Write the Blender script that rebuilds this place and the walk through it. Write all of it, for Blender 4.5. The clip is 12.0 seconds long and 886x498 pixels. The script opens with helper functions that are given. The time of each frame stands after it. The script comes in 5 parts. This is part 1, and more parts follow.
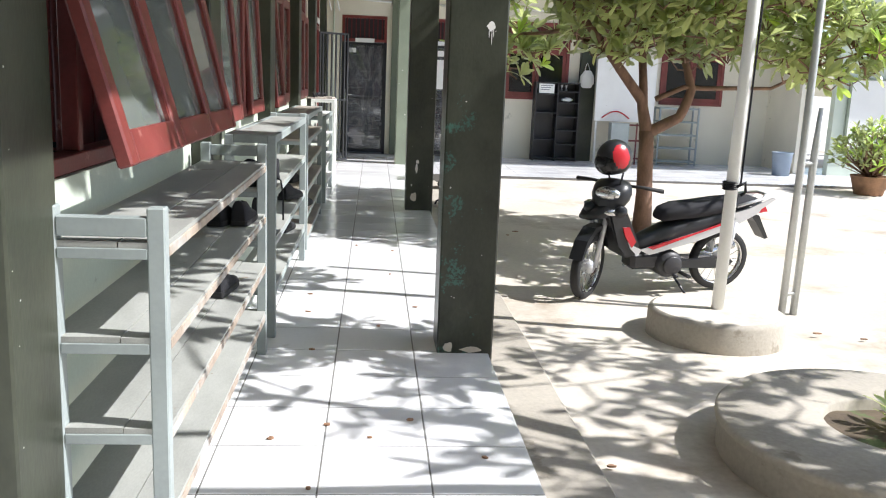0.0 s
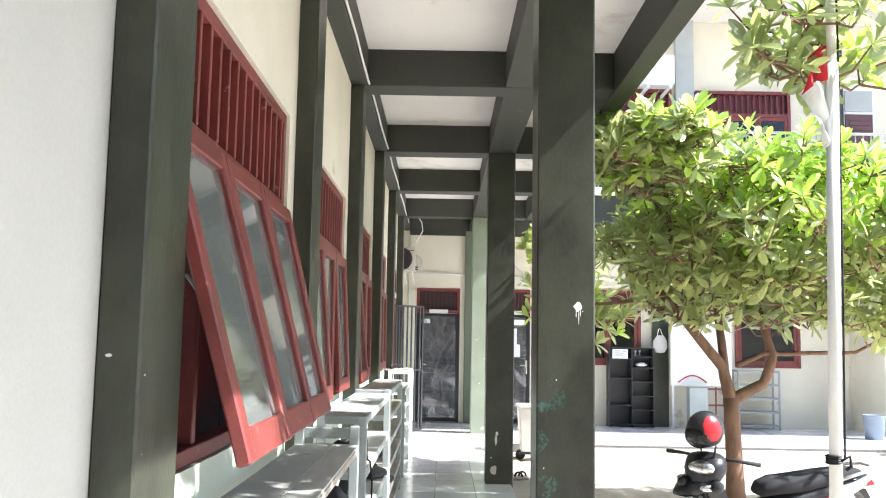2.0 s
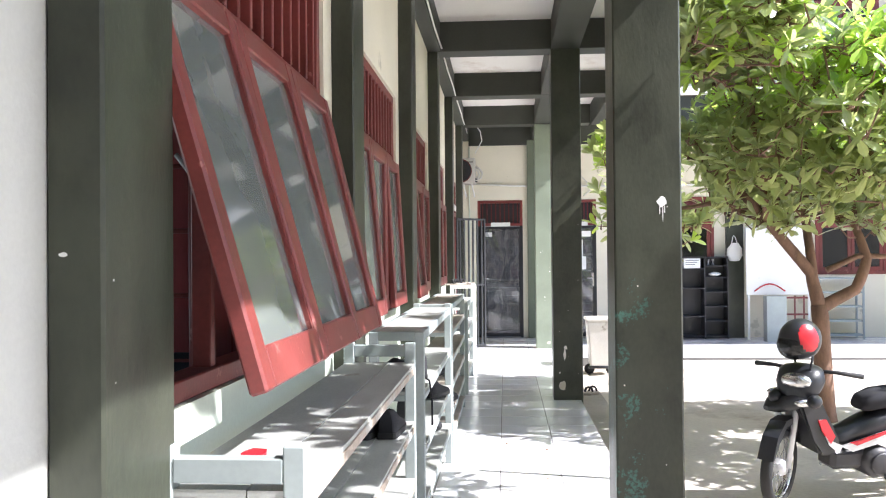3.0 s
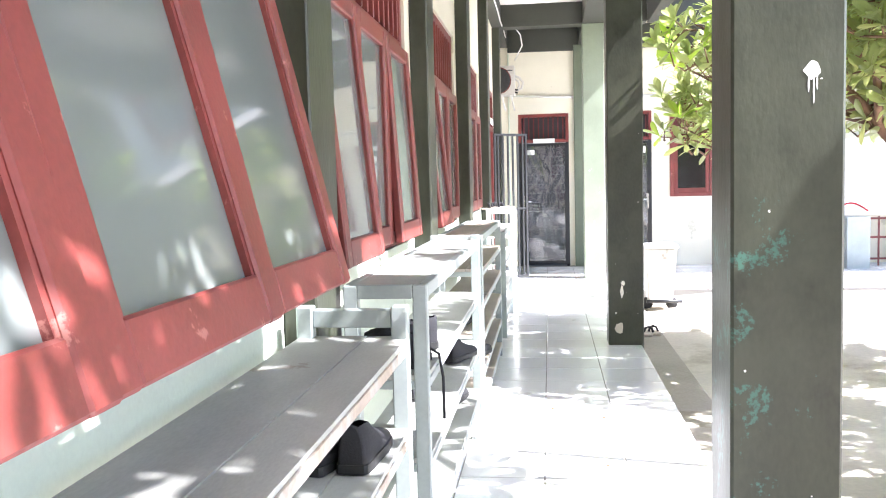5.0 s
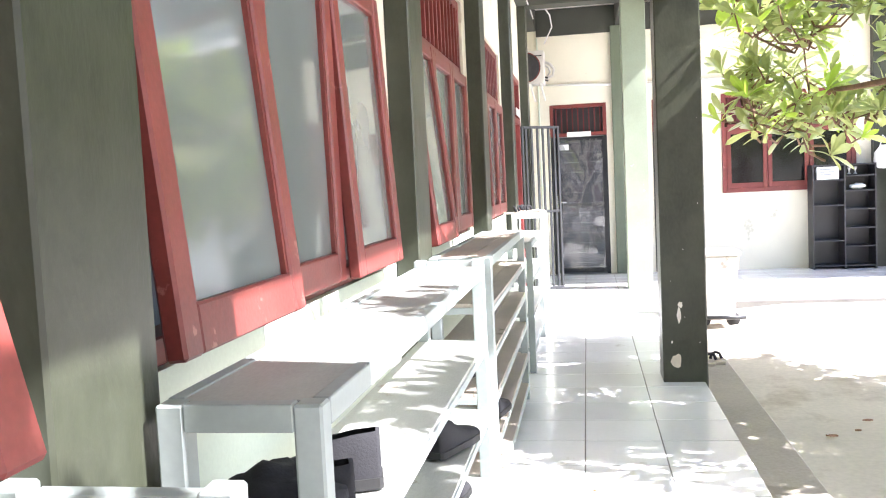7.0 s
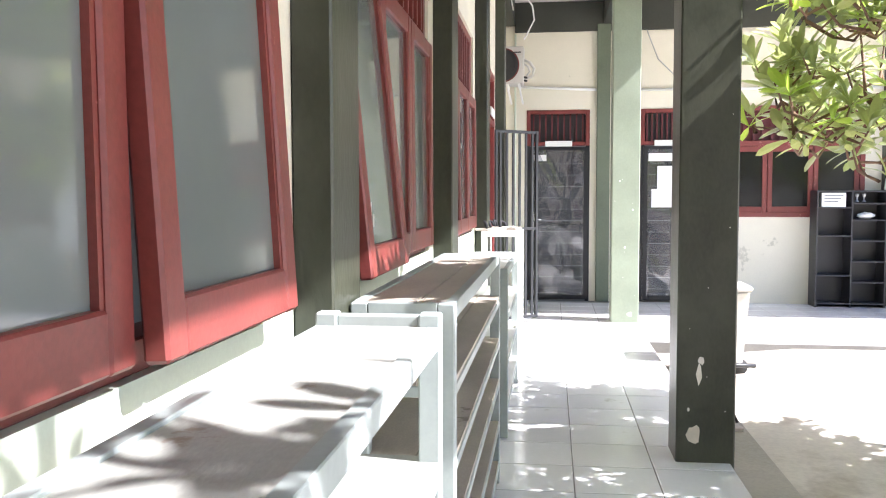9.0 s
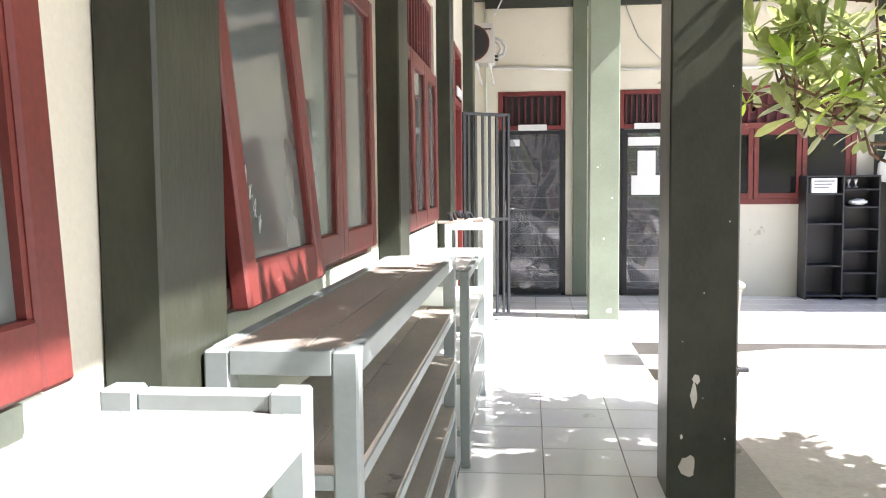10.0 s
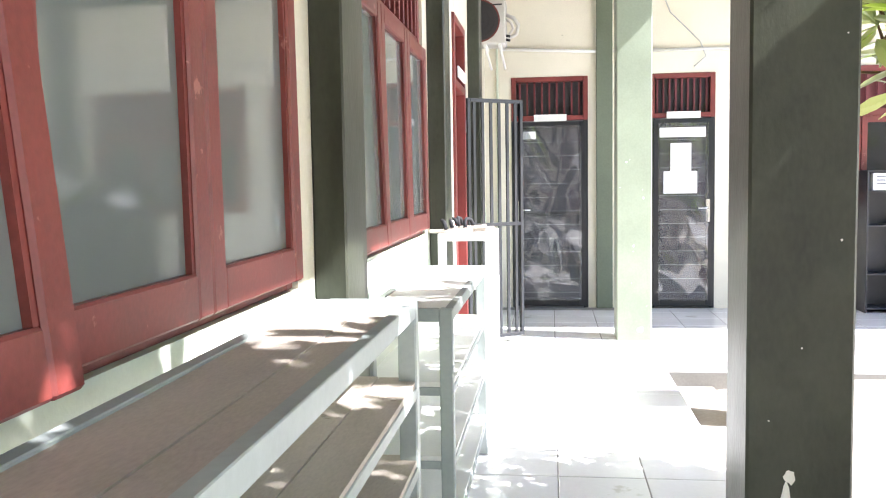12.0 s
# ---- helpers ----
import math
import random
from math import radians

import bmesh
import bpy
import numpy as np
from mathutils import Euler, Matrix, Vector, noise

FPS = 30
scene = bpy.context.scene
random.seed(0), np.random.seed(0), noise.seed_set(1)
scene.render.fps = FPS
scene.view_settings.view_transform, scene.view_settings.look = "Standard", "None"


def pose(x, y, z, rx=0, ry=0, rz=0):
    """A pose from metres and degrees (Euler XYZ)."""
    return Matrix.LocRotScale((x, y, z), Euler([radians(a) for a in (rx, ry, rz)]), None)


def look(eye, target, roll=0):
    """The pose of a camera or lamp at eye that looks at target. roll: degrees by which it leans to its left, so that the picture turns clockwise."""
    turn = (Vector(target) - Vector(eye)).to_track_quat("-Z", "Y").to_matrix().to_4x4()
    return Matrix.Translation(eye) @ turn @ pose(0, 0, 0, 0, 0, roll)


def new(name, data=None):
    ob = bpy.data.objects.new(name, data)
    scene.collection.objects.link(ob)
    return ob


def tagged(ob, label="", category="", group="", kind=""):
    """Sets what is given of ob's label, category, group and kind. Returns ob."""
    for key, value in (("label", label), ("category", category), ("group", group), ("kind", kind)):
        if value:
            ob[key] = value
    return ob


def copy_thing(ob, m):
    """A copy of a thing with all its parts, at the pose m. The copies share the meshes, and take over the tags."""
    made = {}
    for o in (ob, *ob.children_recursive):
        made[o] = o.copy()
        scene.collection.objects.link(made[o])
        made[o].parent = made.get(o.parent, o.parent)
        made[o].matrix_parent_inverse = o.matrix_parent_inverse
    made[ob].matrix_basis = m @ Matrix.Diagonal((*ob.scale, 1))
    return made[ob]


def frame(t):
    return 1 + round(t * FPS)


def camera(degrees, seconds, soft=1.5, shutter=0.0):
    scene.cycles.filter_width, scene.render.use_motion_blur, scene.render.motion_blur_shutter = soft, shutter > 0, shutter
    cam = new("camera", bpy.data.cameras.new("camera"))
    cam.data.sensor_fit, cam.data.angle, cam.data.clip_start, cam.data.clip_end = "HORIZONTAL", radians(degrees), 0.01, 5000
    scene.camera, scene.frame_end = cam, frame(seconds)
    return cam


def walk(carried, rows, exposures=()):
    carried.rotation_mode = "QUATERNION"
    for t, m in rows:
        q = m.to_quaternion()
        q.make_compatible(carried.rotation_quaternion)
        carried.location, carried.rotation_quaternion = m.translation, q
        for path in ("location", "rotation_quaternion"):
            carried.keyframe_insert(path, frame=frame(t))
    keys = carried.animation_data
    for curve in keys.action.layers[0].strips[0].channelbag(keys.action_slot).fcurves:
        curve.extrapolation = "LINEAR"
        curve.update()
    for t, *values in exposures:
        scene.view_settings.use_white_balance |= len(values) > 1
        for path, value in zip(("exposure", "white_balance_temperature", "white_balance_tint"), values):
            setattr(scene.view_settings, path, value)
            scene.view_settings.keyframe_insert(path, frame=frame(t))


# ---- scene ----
cam = camera(53.6, 12.0, soft=1.1)
PATH = [
    (0, (0.087, 0.232, 1.399), (0.251, 2.189, 1.017), 2.3),
    (0.5, (0.077, 0.212, 1.414), (0.115, 2.189, 1.116), 2.3),
    (1, (0.082, 0.183, 1.481), (0.08, 2.183, 1.493), 1.7),
    (1.5, (0.052, 0.156, 1.513), (0.045, 2.143, 1.737), 1.5),
    (2, (-0.03, 0.202, 1.475), (-0.032, 2.192, 1.683), 1.0),
    (2.5, (-0.029, 0.43, 1.424), (-0.043, 2.429, 1.504), -0.4),
    (3, (-0.033, 0.742, 1.419), (-0.174, 2.737, 1.44), -0.5),
    (3.5, (-0.075, 1.117, 1.412), (-0.24, 3.11, 1.397), -1.7),
    (5.3, (-0.012, 2.393, 1.386), (-0.276, 4.369, 1.229), -1.8),
    (5.5, (0.009, 2.537, 1.396), (-0.264, 4.513, 1.252), -2.2),
    (6, (-0.001, 2.908, 1.382), (-0.29, 4.882, 1.238), -1.8),
    (6.5, (-0.03, 3.273, 1.382), (-0.323, 5.246, 1.238), -2.1),
    (7, (-0.024, 3.601, 1.387), (-0.352, 5.569, 1.24), -2.7),
    (7.2, (-0.037, 3.723, 1.381), (-0.378, 5.688, 1.239), -2.6),
    (9, (-0.188, 5.053, 1.344), (-0.434, 7.035, 1.224), -0.1),
    (9.5, (-0.174, 5.46, 1.337), (-0.362, 7.447, 1.201), -0.4),
    (10, (-0.141, 5.785, 1.355), (-0.338, 7.769, 1.206), -0.5),
    (10.5, (-0.18, 6.18, 1.367), (-0.381, 8.164, 1.221), -0.4),
    (11, (-0.106, 6.51, 1.365), (-0.324, 8.493, 1.219), -0.7),
    (11.5, (-0.096, 6.789, 1.349), (-0.357, 8.767, 1.204), -1.1),
    (12, (-0.1, 7.025, 1.364), (-0.346, 9.004, 1.21), -0.9),
]
walk(cam, [(t, look(eye, target, roll)) for t, eye, target, roll in PATH],
     [(0.0, 0.65, 6100, 12), (1.0, 1.0, 6300, 12), (2.0, 1.65, 6100, 13), (3.0, 1.5, 6000, 16), (3.5, 1.65, 6000, 16), (5.5, 2.5, 5950, 17), (7.0, 2.45, 6100, 17), (9.0, 1.9, 6100, 17), (9.5, 1.75, 6200, 17), (10.0, 1.7, 6250, 17), (10.5, 1.95, 6250, 17), (11.0, 2.05, 6200, 16), (12.0, 2.2, 6100, 15)])

# ---- light ----
SUN = Vector((1.0, -0.2, 1.06)).normalized()
world = bpy.data.worlds.new("sky")
scene.world = world
world.use_nodes = True
sky = world.node_tree.nodes.new("ShaderNodeTexSky")
sky.sky_type, sky.sun_disc = "NISHITA", False
sky.sun_elevation = math.asin(SUN.z)
sky.sun_rotation = math.atan2(SUN.x, SUN.y)
world.node_tree.links.new(sky.outputs[0], world.node_tree.nodes["Background"].inputs[0])
world.node_tree.nodes["Background"].inputs[1].default_value = 0.125
sun = new("sun", bpy.data.lights.new("sun", "SUN"))
sun.data.energy, sun.data.angle, sun.data.color = 5.0, radians(0.45), (1.0, 0.965, 0.9)
sun.matrix_world = look(SUN * 30, (0, 0, 0))


# ---- materials ----
def material(name, colour, rough=0.6, metal=0.0, vary=0.15, scale=3.0, bump=0.1, grain=60.0, spots=None, island=0.0, streak=None):
    """Two scales of variation: broad stains and fine grain with relief; spots (colour, amount, scale): flaking or dirt."""
    m = bpy.data.materials.new(name)
    m.use_nodes = True
    t, l = m.node_tree.nodes, m.node_tree.links
    b = t["Principled BSDF"]
    geo = t.new("ShaderNodeNewGeometry")
    mapping = t.new("ShaderNodeMapping")
    l.new(geo.outputs["Position"], mapping.inputs[0])
    if streak:
        mapping.inputs["Scale"].default_value = streak
    big, fine = t.new("ShaderNodeTexNoise"), t.new("ShaderNodeTexNoise")
    big.inputs["Scale"].default_value, big.inputs["Detail"].default_value = scale, 6
    fine.inputs["Scale"].default_value, fine.inputs["Detail"].default_value = grain, 4
    l.new(mapping.outputs[0], big.inputs["Vector"])
    l.new(mapping.outputs[0], fine.inputs["Vector"])
    ramp = t.new("ShaderNodeValToRGB")
    lo = [max(0, c * (1 - vary)) for c in colour] + [1]
    hi = [min(1, c * (1 + vary)) for c in colour] + [1]
    ramp.color_ramp.elements[0].position, ramp.color_ramp.elements[0].color = 0.35, lo
    ramp.color_ramp.elements[1].position, ramp.color_ramp.elements[1].color = 0.65, hi
    mix = t.new("ShaderNodeMath")
    mix.operation = "MULTIPLY_ADD"
    l.new(fine.outputs["Fac"], mix.inputs[0])
    mix.inputs[1].default_value = 0.3
    half = t.new("ShaderNodeMath")
    half.operation = "MULTIPLY"
    l.new(big.outputs["Fac"], half.inputs[0])
    half.inputs[1].default_value = 0.7
    l.new(half.outputs[0], mix.inputs[2])
    l.new(mix.outputs[0], ramp.inputs[0])
    out = ramp.outputs[0]
    if spots:
        sc, amount, size = spots[:3]
        edge = spots[3] if len(spots) > 3 else 0.03
        n = t.new("ShaderNodeTexNoise")
        n.inputs["Scale"].default_value, n.inputs["Detail"].default_value, n.inputs["Roughness"].default_value = size, 8, 0.65
        l.new(geo.outputs["Position"], n.inputs["Vector"])
        r = t.new("ShaderNodeValToRGB")
        r.color_ramp.elements[0].position, r.color_ramp.elements[1].position = 1 - amount, min(1.0, 1 + edge - amount)
        l.new(n.outputs["Fac"], r.inputs[0])
        mx = t.new("ShaderNodeMix")
        mx.data_type = "RGBA"
        l.new(r.outputs[0], mx.inputs[0])
        l.new(out, mx.inputs[6])
        mx.inputs[7].default_value = (*sc, 1)
        out = mx.outputs[2]
    if island:
        info = t.new("ShaderNodeObjectInfo")
        src = info.outputs["Random"]
        if island < 0:
            src = geo.outputs["Random Per Island"]
        hsv = t.new("ShaderNodeHueSaturation")
        mr = t.new("ShaderNodeMapRange")
        mr.inputs["To Min"].default_value, mr.inputs["To Max"].default_value = 1 - abs(island), 1 + abs(island)
        l.new(src, mr.inputs[0])
        l.new(mr.outputs[0], hsv.inputs["Value"])
        l.new(out, hsv.inputs["Color"])
        out = hsv.outputs[0]
    l.new(out, b.inputs["Base Color"])
    rr = t.new("ShaderNodeMapRange")
    rr.inputs["To Min"].default_value, rr.inputs["To Max"].default_value = max(0.02, rough - 0.12), min(1, rough + 0.12)
    l.new(big.outputs["Fac"], rr.inputs[0])
    l.new(rr.outputs[0], b.inputs["Roughness"])
    b.inputs["Metallic"].default_value = metal
    if bump:
        bp = t.new("ShaderNodeBump")
        bp.inputs["Strength"].default_value, bp.inputs["Distance"].default_value = bump, 0.01
        l.new(mix.outputs[0], bp.inputs["Height"])
        l.new(bp.outputs[0], b.inputs["Normal"])
    return m


CREAM = material("cream wall paint", (0.75, 0.71, 0.59), 0.75, vary=0.08, scale=1.2, bump=0.25, grain=90, spots=((0.55, 0.52, 0.42), 0.36, 2.0))
OFFWHITE = material("off-white wall paint", (0.50, 0.50, 0.465), 0.75, vary=0.07, scale=1.5, bump=0.25, grain=90, spots=((0.42, 0.42, 0.38), 0.36, 2.0))
PALE = material("pale green wall paint", (0.62, 0.68, 0.58), 0.7, vary=0.08, scale=1.5, bump=0.25, grain=90, spots=((0.5, 0.54, 0.45), 0.36, 2.5))
OLIVE = material("dark olive gloss paint", (0.031, 0.035, 0.023), 0.38, vary=0.38, scale=5.0, bump=0.3, grain=70, spots=((0.055, 0.06, 0.041), 0.55, 3.0, 0.3), streak=(1, 1, 0.45))
WORN = material("dark olive paint worn down to old turquoise", (0.031, 0.035, 0.023), 0.38, vary=0.38, scale=5.0, bump=0.3, grain=70, spots=((0.055, 0.06, 0.041), 0.55, 3.0, 0.3), streak=(1, 1, 0.45))


def wear_through(m, colour, top, side):
    """Lacy patches of an older coat, where bags have rubbed the column: below top, and fading out towards side."""
    t, l = m.node_tree.nodes, m.node_tree.links
    b = t["Principled BSDF"]
    old = b.inputs["Base Color"].links[0].from_socket
    pos = t.new("ShaderNodeNewGeometry")
    xyz = t.new("ShaderNodeSeparateXYZ")
    l.new(pos.outputs["Position"], xyz.inputs[0])
    lace, patch = t.new("ShaderNodeTexNoise"), t.new("ShaderNodeTexNoise")
    lace.inputs["Scale"].default_value, lace.inputs["Detail"].default_value, lace.inputs["Roughness"].default_value = 55, 8, 0.7
    patch.inputs["Scale"].default_value, patch.inputs["Detail"].default_value = 9, 4
    for n in (lace, patch):
        l.new(pos.outputs["Position"], n.inputs["Vector"])

    def stretch(value, a, b2, c, d):
        r = t.new("ShaderNodeMapRange")
        for k, v in enumerate((a, b2, c, d)):
            r.inputs[k + 1].default_value = v
        l.new(value, r.inputs[0])
        return r.outputs[0]

    def combine(kind, a, b2):
        n = t.new("ShaderNodeMath")
        n.operation = kind
        l.new(a, n.inputs[0])
        l.new(b2, n.inputs[1])
        return n.outputs[0]

    low = stretch(xyz.outputs["Z"], top, top - 0.12, 0, 1)
    edge = stretch(xyz.outputs["X"], side, side - 0.18, 0.3, 1)
    where = combine("MULTIPLY", combine("MULTIPLY", low, edge), stretch(patch.outputs["Fac"], 0.42, 0.62, 0, 1))
    fac = stretch(combine("ADD", lace.outputs["Fac"], stretch(where, 0, 1, -0.3, 0.06)), 0.5, 0.6, 0, 0.8)
    mx = t.new("ShaderNodeMix")
    mx.data_type = "RGBA"
    l.new(fac, mx.inputs[0])
    l.new(old, mx.inputs[6])
    mx.inputs[7].default_value = (*colour, 1)
    l.new(mx.outputs[2], b.inputs["Base Color"])


for dull in (OLIVE, WORN):
    dull.node_tree.nodes["Principled BSDF"].inputs["Specular IOR Level"].default_value = 0.5
wear_through(WORN, (0.05, 0.15, 0.12), 1.4, 0.73)
OLIVE_FAR = material("sage green paint", (0.24, 0.28, 0.21), 0.55, vary=0.12, scale=2.0, bump=0.2, grain=70, spots=((0.6, 0.6, 0.5), 0.29, 7.0))
SAGE_DARK = material("dull green paint", (0.12, 0.145, 0.10), 0.55, vary=0.15, scale=2.0, bump=0.2, grain=70)
RUST = material("worn steel edge with brown rust", (0.36, 0.29, 0.23), 0.6, vary=0.3, scale=6.0, bump=0.2, spots=((0.42, 0.44, 0.43), 0.5, 5.0, 0.15))
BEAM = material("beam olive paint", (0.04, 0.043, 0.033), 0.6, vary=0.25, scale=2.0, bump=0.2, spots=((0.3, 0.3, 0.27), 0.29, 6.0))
CEIL = material("white ceiling plaster", (0.82, 0.79, 0.75), 0.8, vary=0.06, scale=1.0, bump=0.15, spots=((0.62, 0.55, 0.49), 0.43, 1.3, 0.12))
RED = material("maroon red window paint", (0.185, 0.038, 0.033), 0.42, vary=0.22, scale=4.0, bump=0.15, grain=80, spots=((0.34, 0.13, 0.11), 0.36, 12.0))
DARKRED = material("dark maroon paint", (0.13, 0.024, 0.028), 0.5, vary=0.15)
TILE = material("white glazed tile", (0.80, 0.80, 0.81), 0.16, vary=0.05, scale=1.5, bump=0.02, grain=40, spots=((0.62, 0.61, 0.58), 0.35, 2.0), island=0.03)
GROUT = material("grey grout", (0.19, 0.185, 0.175), 0.9, vary=0.2)
CONCRETE = material("worn concrete", (0.40, 0.365, 0.31), 0.9, vary=0.2, scale=1.2, bump=0.4, grain=50, spots=((0.28, 0.25, 0.2), 0.4, 1.5))
YARD = material("pale dusty yard concrete", (0.60, 0.55, 0.475), 0.92, vary=0.16, scale=0.6, bump=0.5, grain=30, spots=((0.34, 0.275, 0.205), 0.47, 0.9, 0.15))
GREY = material("grey painted steel", (0.32, 0.36, 0.355), 0.45, vary=0.1, scale=5, bump=0.08, spots=((0.25, 0.22, 0.19), 0.3, 10.0))
BOARD = material("grey painted shelf board", (0.37, 0.375, 0.35), 0.55, vary=0.16, scale=2.5, bump=0.15, spots=((0.27, 0.24, 0.2), 0.36, 4.0), streak=(3, 1, 3))
BROWNBOARD = material("dusty brown-grey shelf board", (0.42, 0.37, 0.32), 0.6, vary=0.18, scale=2.5, bump=0.15, spots=((0.2, 0.17, 0.14), 0.36, 5.0), streak=(3, 1, 3))
WHITE = material("white paint", (0.78, 0.78, 0.76), 0.5, vary=0.05, bump=0.05, spots=((0.5, 0.48, 0.44), 0.3, 6.0))
BLACK = material("black gloss paint", (0.016, 0.017, 0.02), 0.35, vary=0.3, bump=0.05)
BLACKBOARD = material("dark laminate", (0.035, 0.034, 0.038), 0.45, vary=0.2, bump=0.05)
RUBBER = material("black rubber", (0.02, 0.02, 0.021), 0.75, vary=0.2, bump=0.2, grain=120)
CLOTH = material("black worn shoe fabric", (0.018, 0.018, 0.022), 0.9, vary=0.3, bump=0.4, grain=200)
CHROME = material("chromed steel", (0.62, 0.62, 0.62), 0.22, metal=1.0, vary=0.05, bump=0.02)
GALV = material("galvanised pipe", (0.50, 0.51, 0.50), 0.42, metal=0.6, vary=0.12, scale=6, spots=((0.3, 0.2, 0.13), 0.3, 5.0))
BIKERED = material("red bike plastic", (0.50, 0.02, 0.03), 0.25, vary=0.08, bump=0.02)
SILVER = material("silver bike plastic", (0.55, 0.55, 0.57), 0.3, metal=0.5, vary=0.06, bump=0.02)
BARK = material("grey-brown bark", (0.22, 0.13, 0.09), 0.9, vary=0.3, scale=8, bump=0.6, grain=60, streak=(2, 2, 0.6))
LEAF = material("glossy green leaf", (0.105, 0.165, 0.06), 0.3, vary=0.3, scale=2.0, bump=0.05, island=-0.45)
# Young growth, its colour also carrying sunlight on the crown.
YOUNG_LIT = material("young yellow-green leaf", (0.38, 0.56, 0.09), 0.32, vary=0.3, scale=2.0, bump=0.05, island=-0.4)


def translucent(m, colour, share):
    """Leaves let some sunlight through."""
    t, l = m.node_tree.nodes, m.node_tree.links
    tr, mx = t.new("ShaderNodeBsdfTranslucent"), t.new("ShaderNodeMixShader")
    tr.inputs[0].default_value = (*colour, 1)
    mx.inputs[0].default_value = share
    l.new(t["Principled BSDF"].outputs[0], mx.inputs[1])
    l.new(tr.outputs[0], mx.inputs[2])
    l.new(mx.outputs[0], t["Material Output"].inputs[0])


for leafy in (LEAF, YOUNG_LIT):
    leafy.node_tree.nodes["Principled BSDF"].inputs["Specular IOR Level"].default_value = 1.0
    leafy.node_tree.nodes["Principled BSDF"].inputs["Coat Weight"].default_value = 0.8
    leafy.node_tree.nodes["Principled BSDF"].inputs["Coat Roughness"].default_value = 0.3
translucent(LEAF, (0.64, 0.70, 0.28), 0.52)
translucent(YOUNG_LIT, (0.62, 0.82, 0.12), 0.55)
SOIL = material("dark garden soil", (0.10, 0.075, 0.05), 0.95, vary=0.35, scale=6, bump=0.6, spots=((0.10, 0.13, 0.05), 0.42, 5.0))
CLAY = material("brown woven pot", (0.30, 0.17, 0.10), 0.8, vary=0.25, scale=10, bump=0.4)
BLUE = material("blue-grey plastic", (0.20, 0.25, 0.32), 0.5, vary=0.1)
BINW = material("dusty pale plastic", (0.60, 0.58, 0.55), 0.5, vary=0.1, spots=((0.4, 0.37, 0.33), 0.36, 6.0))
# The dimness of the rooms is put into this grey.
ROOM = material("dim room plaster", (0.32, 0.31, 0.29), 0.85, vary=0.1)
PAPER = material("white paper", (0.85, 0.85, 0.83), 0.8, vary=0.03, bump=0.03)
INK = material("grey print", (0.2, 0.2, 0.22), 0.8, vary=0.1, bump=0)
CURTAIN = material("pale curtain", (0.6, 0.62, 0.68), 0.8, vary=0.08, streak=(8, 8, 0.2))
FLAGRED = material("red flag cloth", (0.6, 0.03, 0.05), 0.8, vary=0.1)
WOODDOOR = material("purple-brown door", (0.12, 0.055, 0.06), 0.5, vary=0.15)
GREYBLUE = material("grey-blue wall paint", (0.42, 0.45, 0.46), 0.7, vary=0.08)
REDWOOD = material("red varnished wood", (0.26, 0.04, 0.042), 0.4, vary=0.25, scale=3.0, bump=0.1, streak=(4, 4, 0.5))
AQUA = material("dark sheet behind grille", (0.035, 0.035, 0.048), 0.4, vary=0.3, bump=0)


def glass(name, tint, through_part, haze, haze_colour):
    m = bpy.data.materials.new(name)
    m.use_nodes = True
    t, l = m.node_tree.nodes, m.node_tree.links
    t.remove(t["Principled BSDF"])
    clear, film, shine = t.new("ShaderNodeBsdfTransparent"), t.new("ShaderNodeBsdfDiffuse"), t.new("ShaderNodeBsdfGlossy")
    clear.inputs[0].default_value = (*tint, 1)
    film.inputs[0].default_value = (*haze_colour, 1)
    geo, n = t.new("ShaderNodeNewGeometry"), t.new("ShaderNodeTexNoise")
    n.inputs["Scale"].default_value, n.inputs["Detail"].default_value = 2.2, 5
    l.new(geo.outputs["Position"], n.inputs["Vector"])
    mr = t.new("ShaderNodeMapRange")
    mr.inputs["To Min"].default_value, mr.inputs["To Max"].default_value = haze * 0.8, min(1, haze * 1.2)
    l.new(n.outputs["Fac"], mr.inputs[0])
    a = t.new("ShaderNodeMixShader")
    l.new(mr.outputs[0], a.inputs[0])
    l.new(clear.outputs[0], a.inputs[1])
    l.new(film.outputs[0], a.inputs[2])
    shine.inputs["Roughness"].default_value = 0.06
    fres = t.new("ShaderNodeFresnel")
    fres.inputs["IOR"].default_value = through_part
    b = t.new("ShaderNodeMixShader")
    l.new(fres.outputs[0], b.inputs[0])
    l.new(a.outputs[0], b.inputs[1])
    l.new(shine.outputs[0], b.inputs[2])
    l.new(b.outputs[0], t["Material Output"].inputs[0])
    return m


PANE = glass("dusty tinted glass", (0.32, 0.37, 0.35), 1.9, 0.6, (0.265, 0.295, 0.285))
DARKPANE = glass("dark window glass", (0.10, 0.11, 0.12), 1.5, 0.15, (0.1, 0.1, 0.1))
FOIL = glass("clear plastic sheet over the door", (0.7, 0.71, 0.74), 2.1, 0.1, (0.5, 0.5, 0.55))


# ---- building helpers ----
def box(bm, x0, x1, y0, y1, z0, z1, bevel=0.0):
    v = [bm.verts.new((x, y, z)) for x in (x0, x1) for y in (y0, y1) for z in (z0, z1)]
    fs = [bm.faces.new([v[i] for i in f]) for f in ((0, 1, 3, 2), (4, 6, 7, 5), (0, 4, 5, 1), (2, 3, 7, 6), (0, 2, 6, 4), (1, 5, 7, 3))]
    if bevel:
        es = {e for f in fs for e in f.edges}
        bmesh.ops.bevel(bm, geom=list(es), offset=bevel, segments=1, affect="EDGES")
    return v


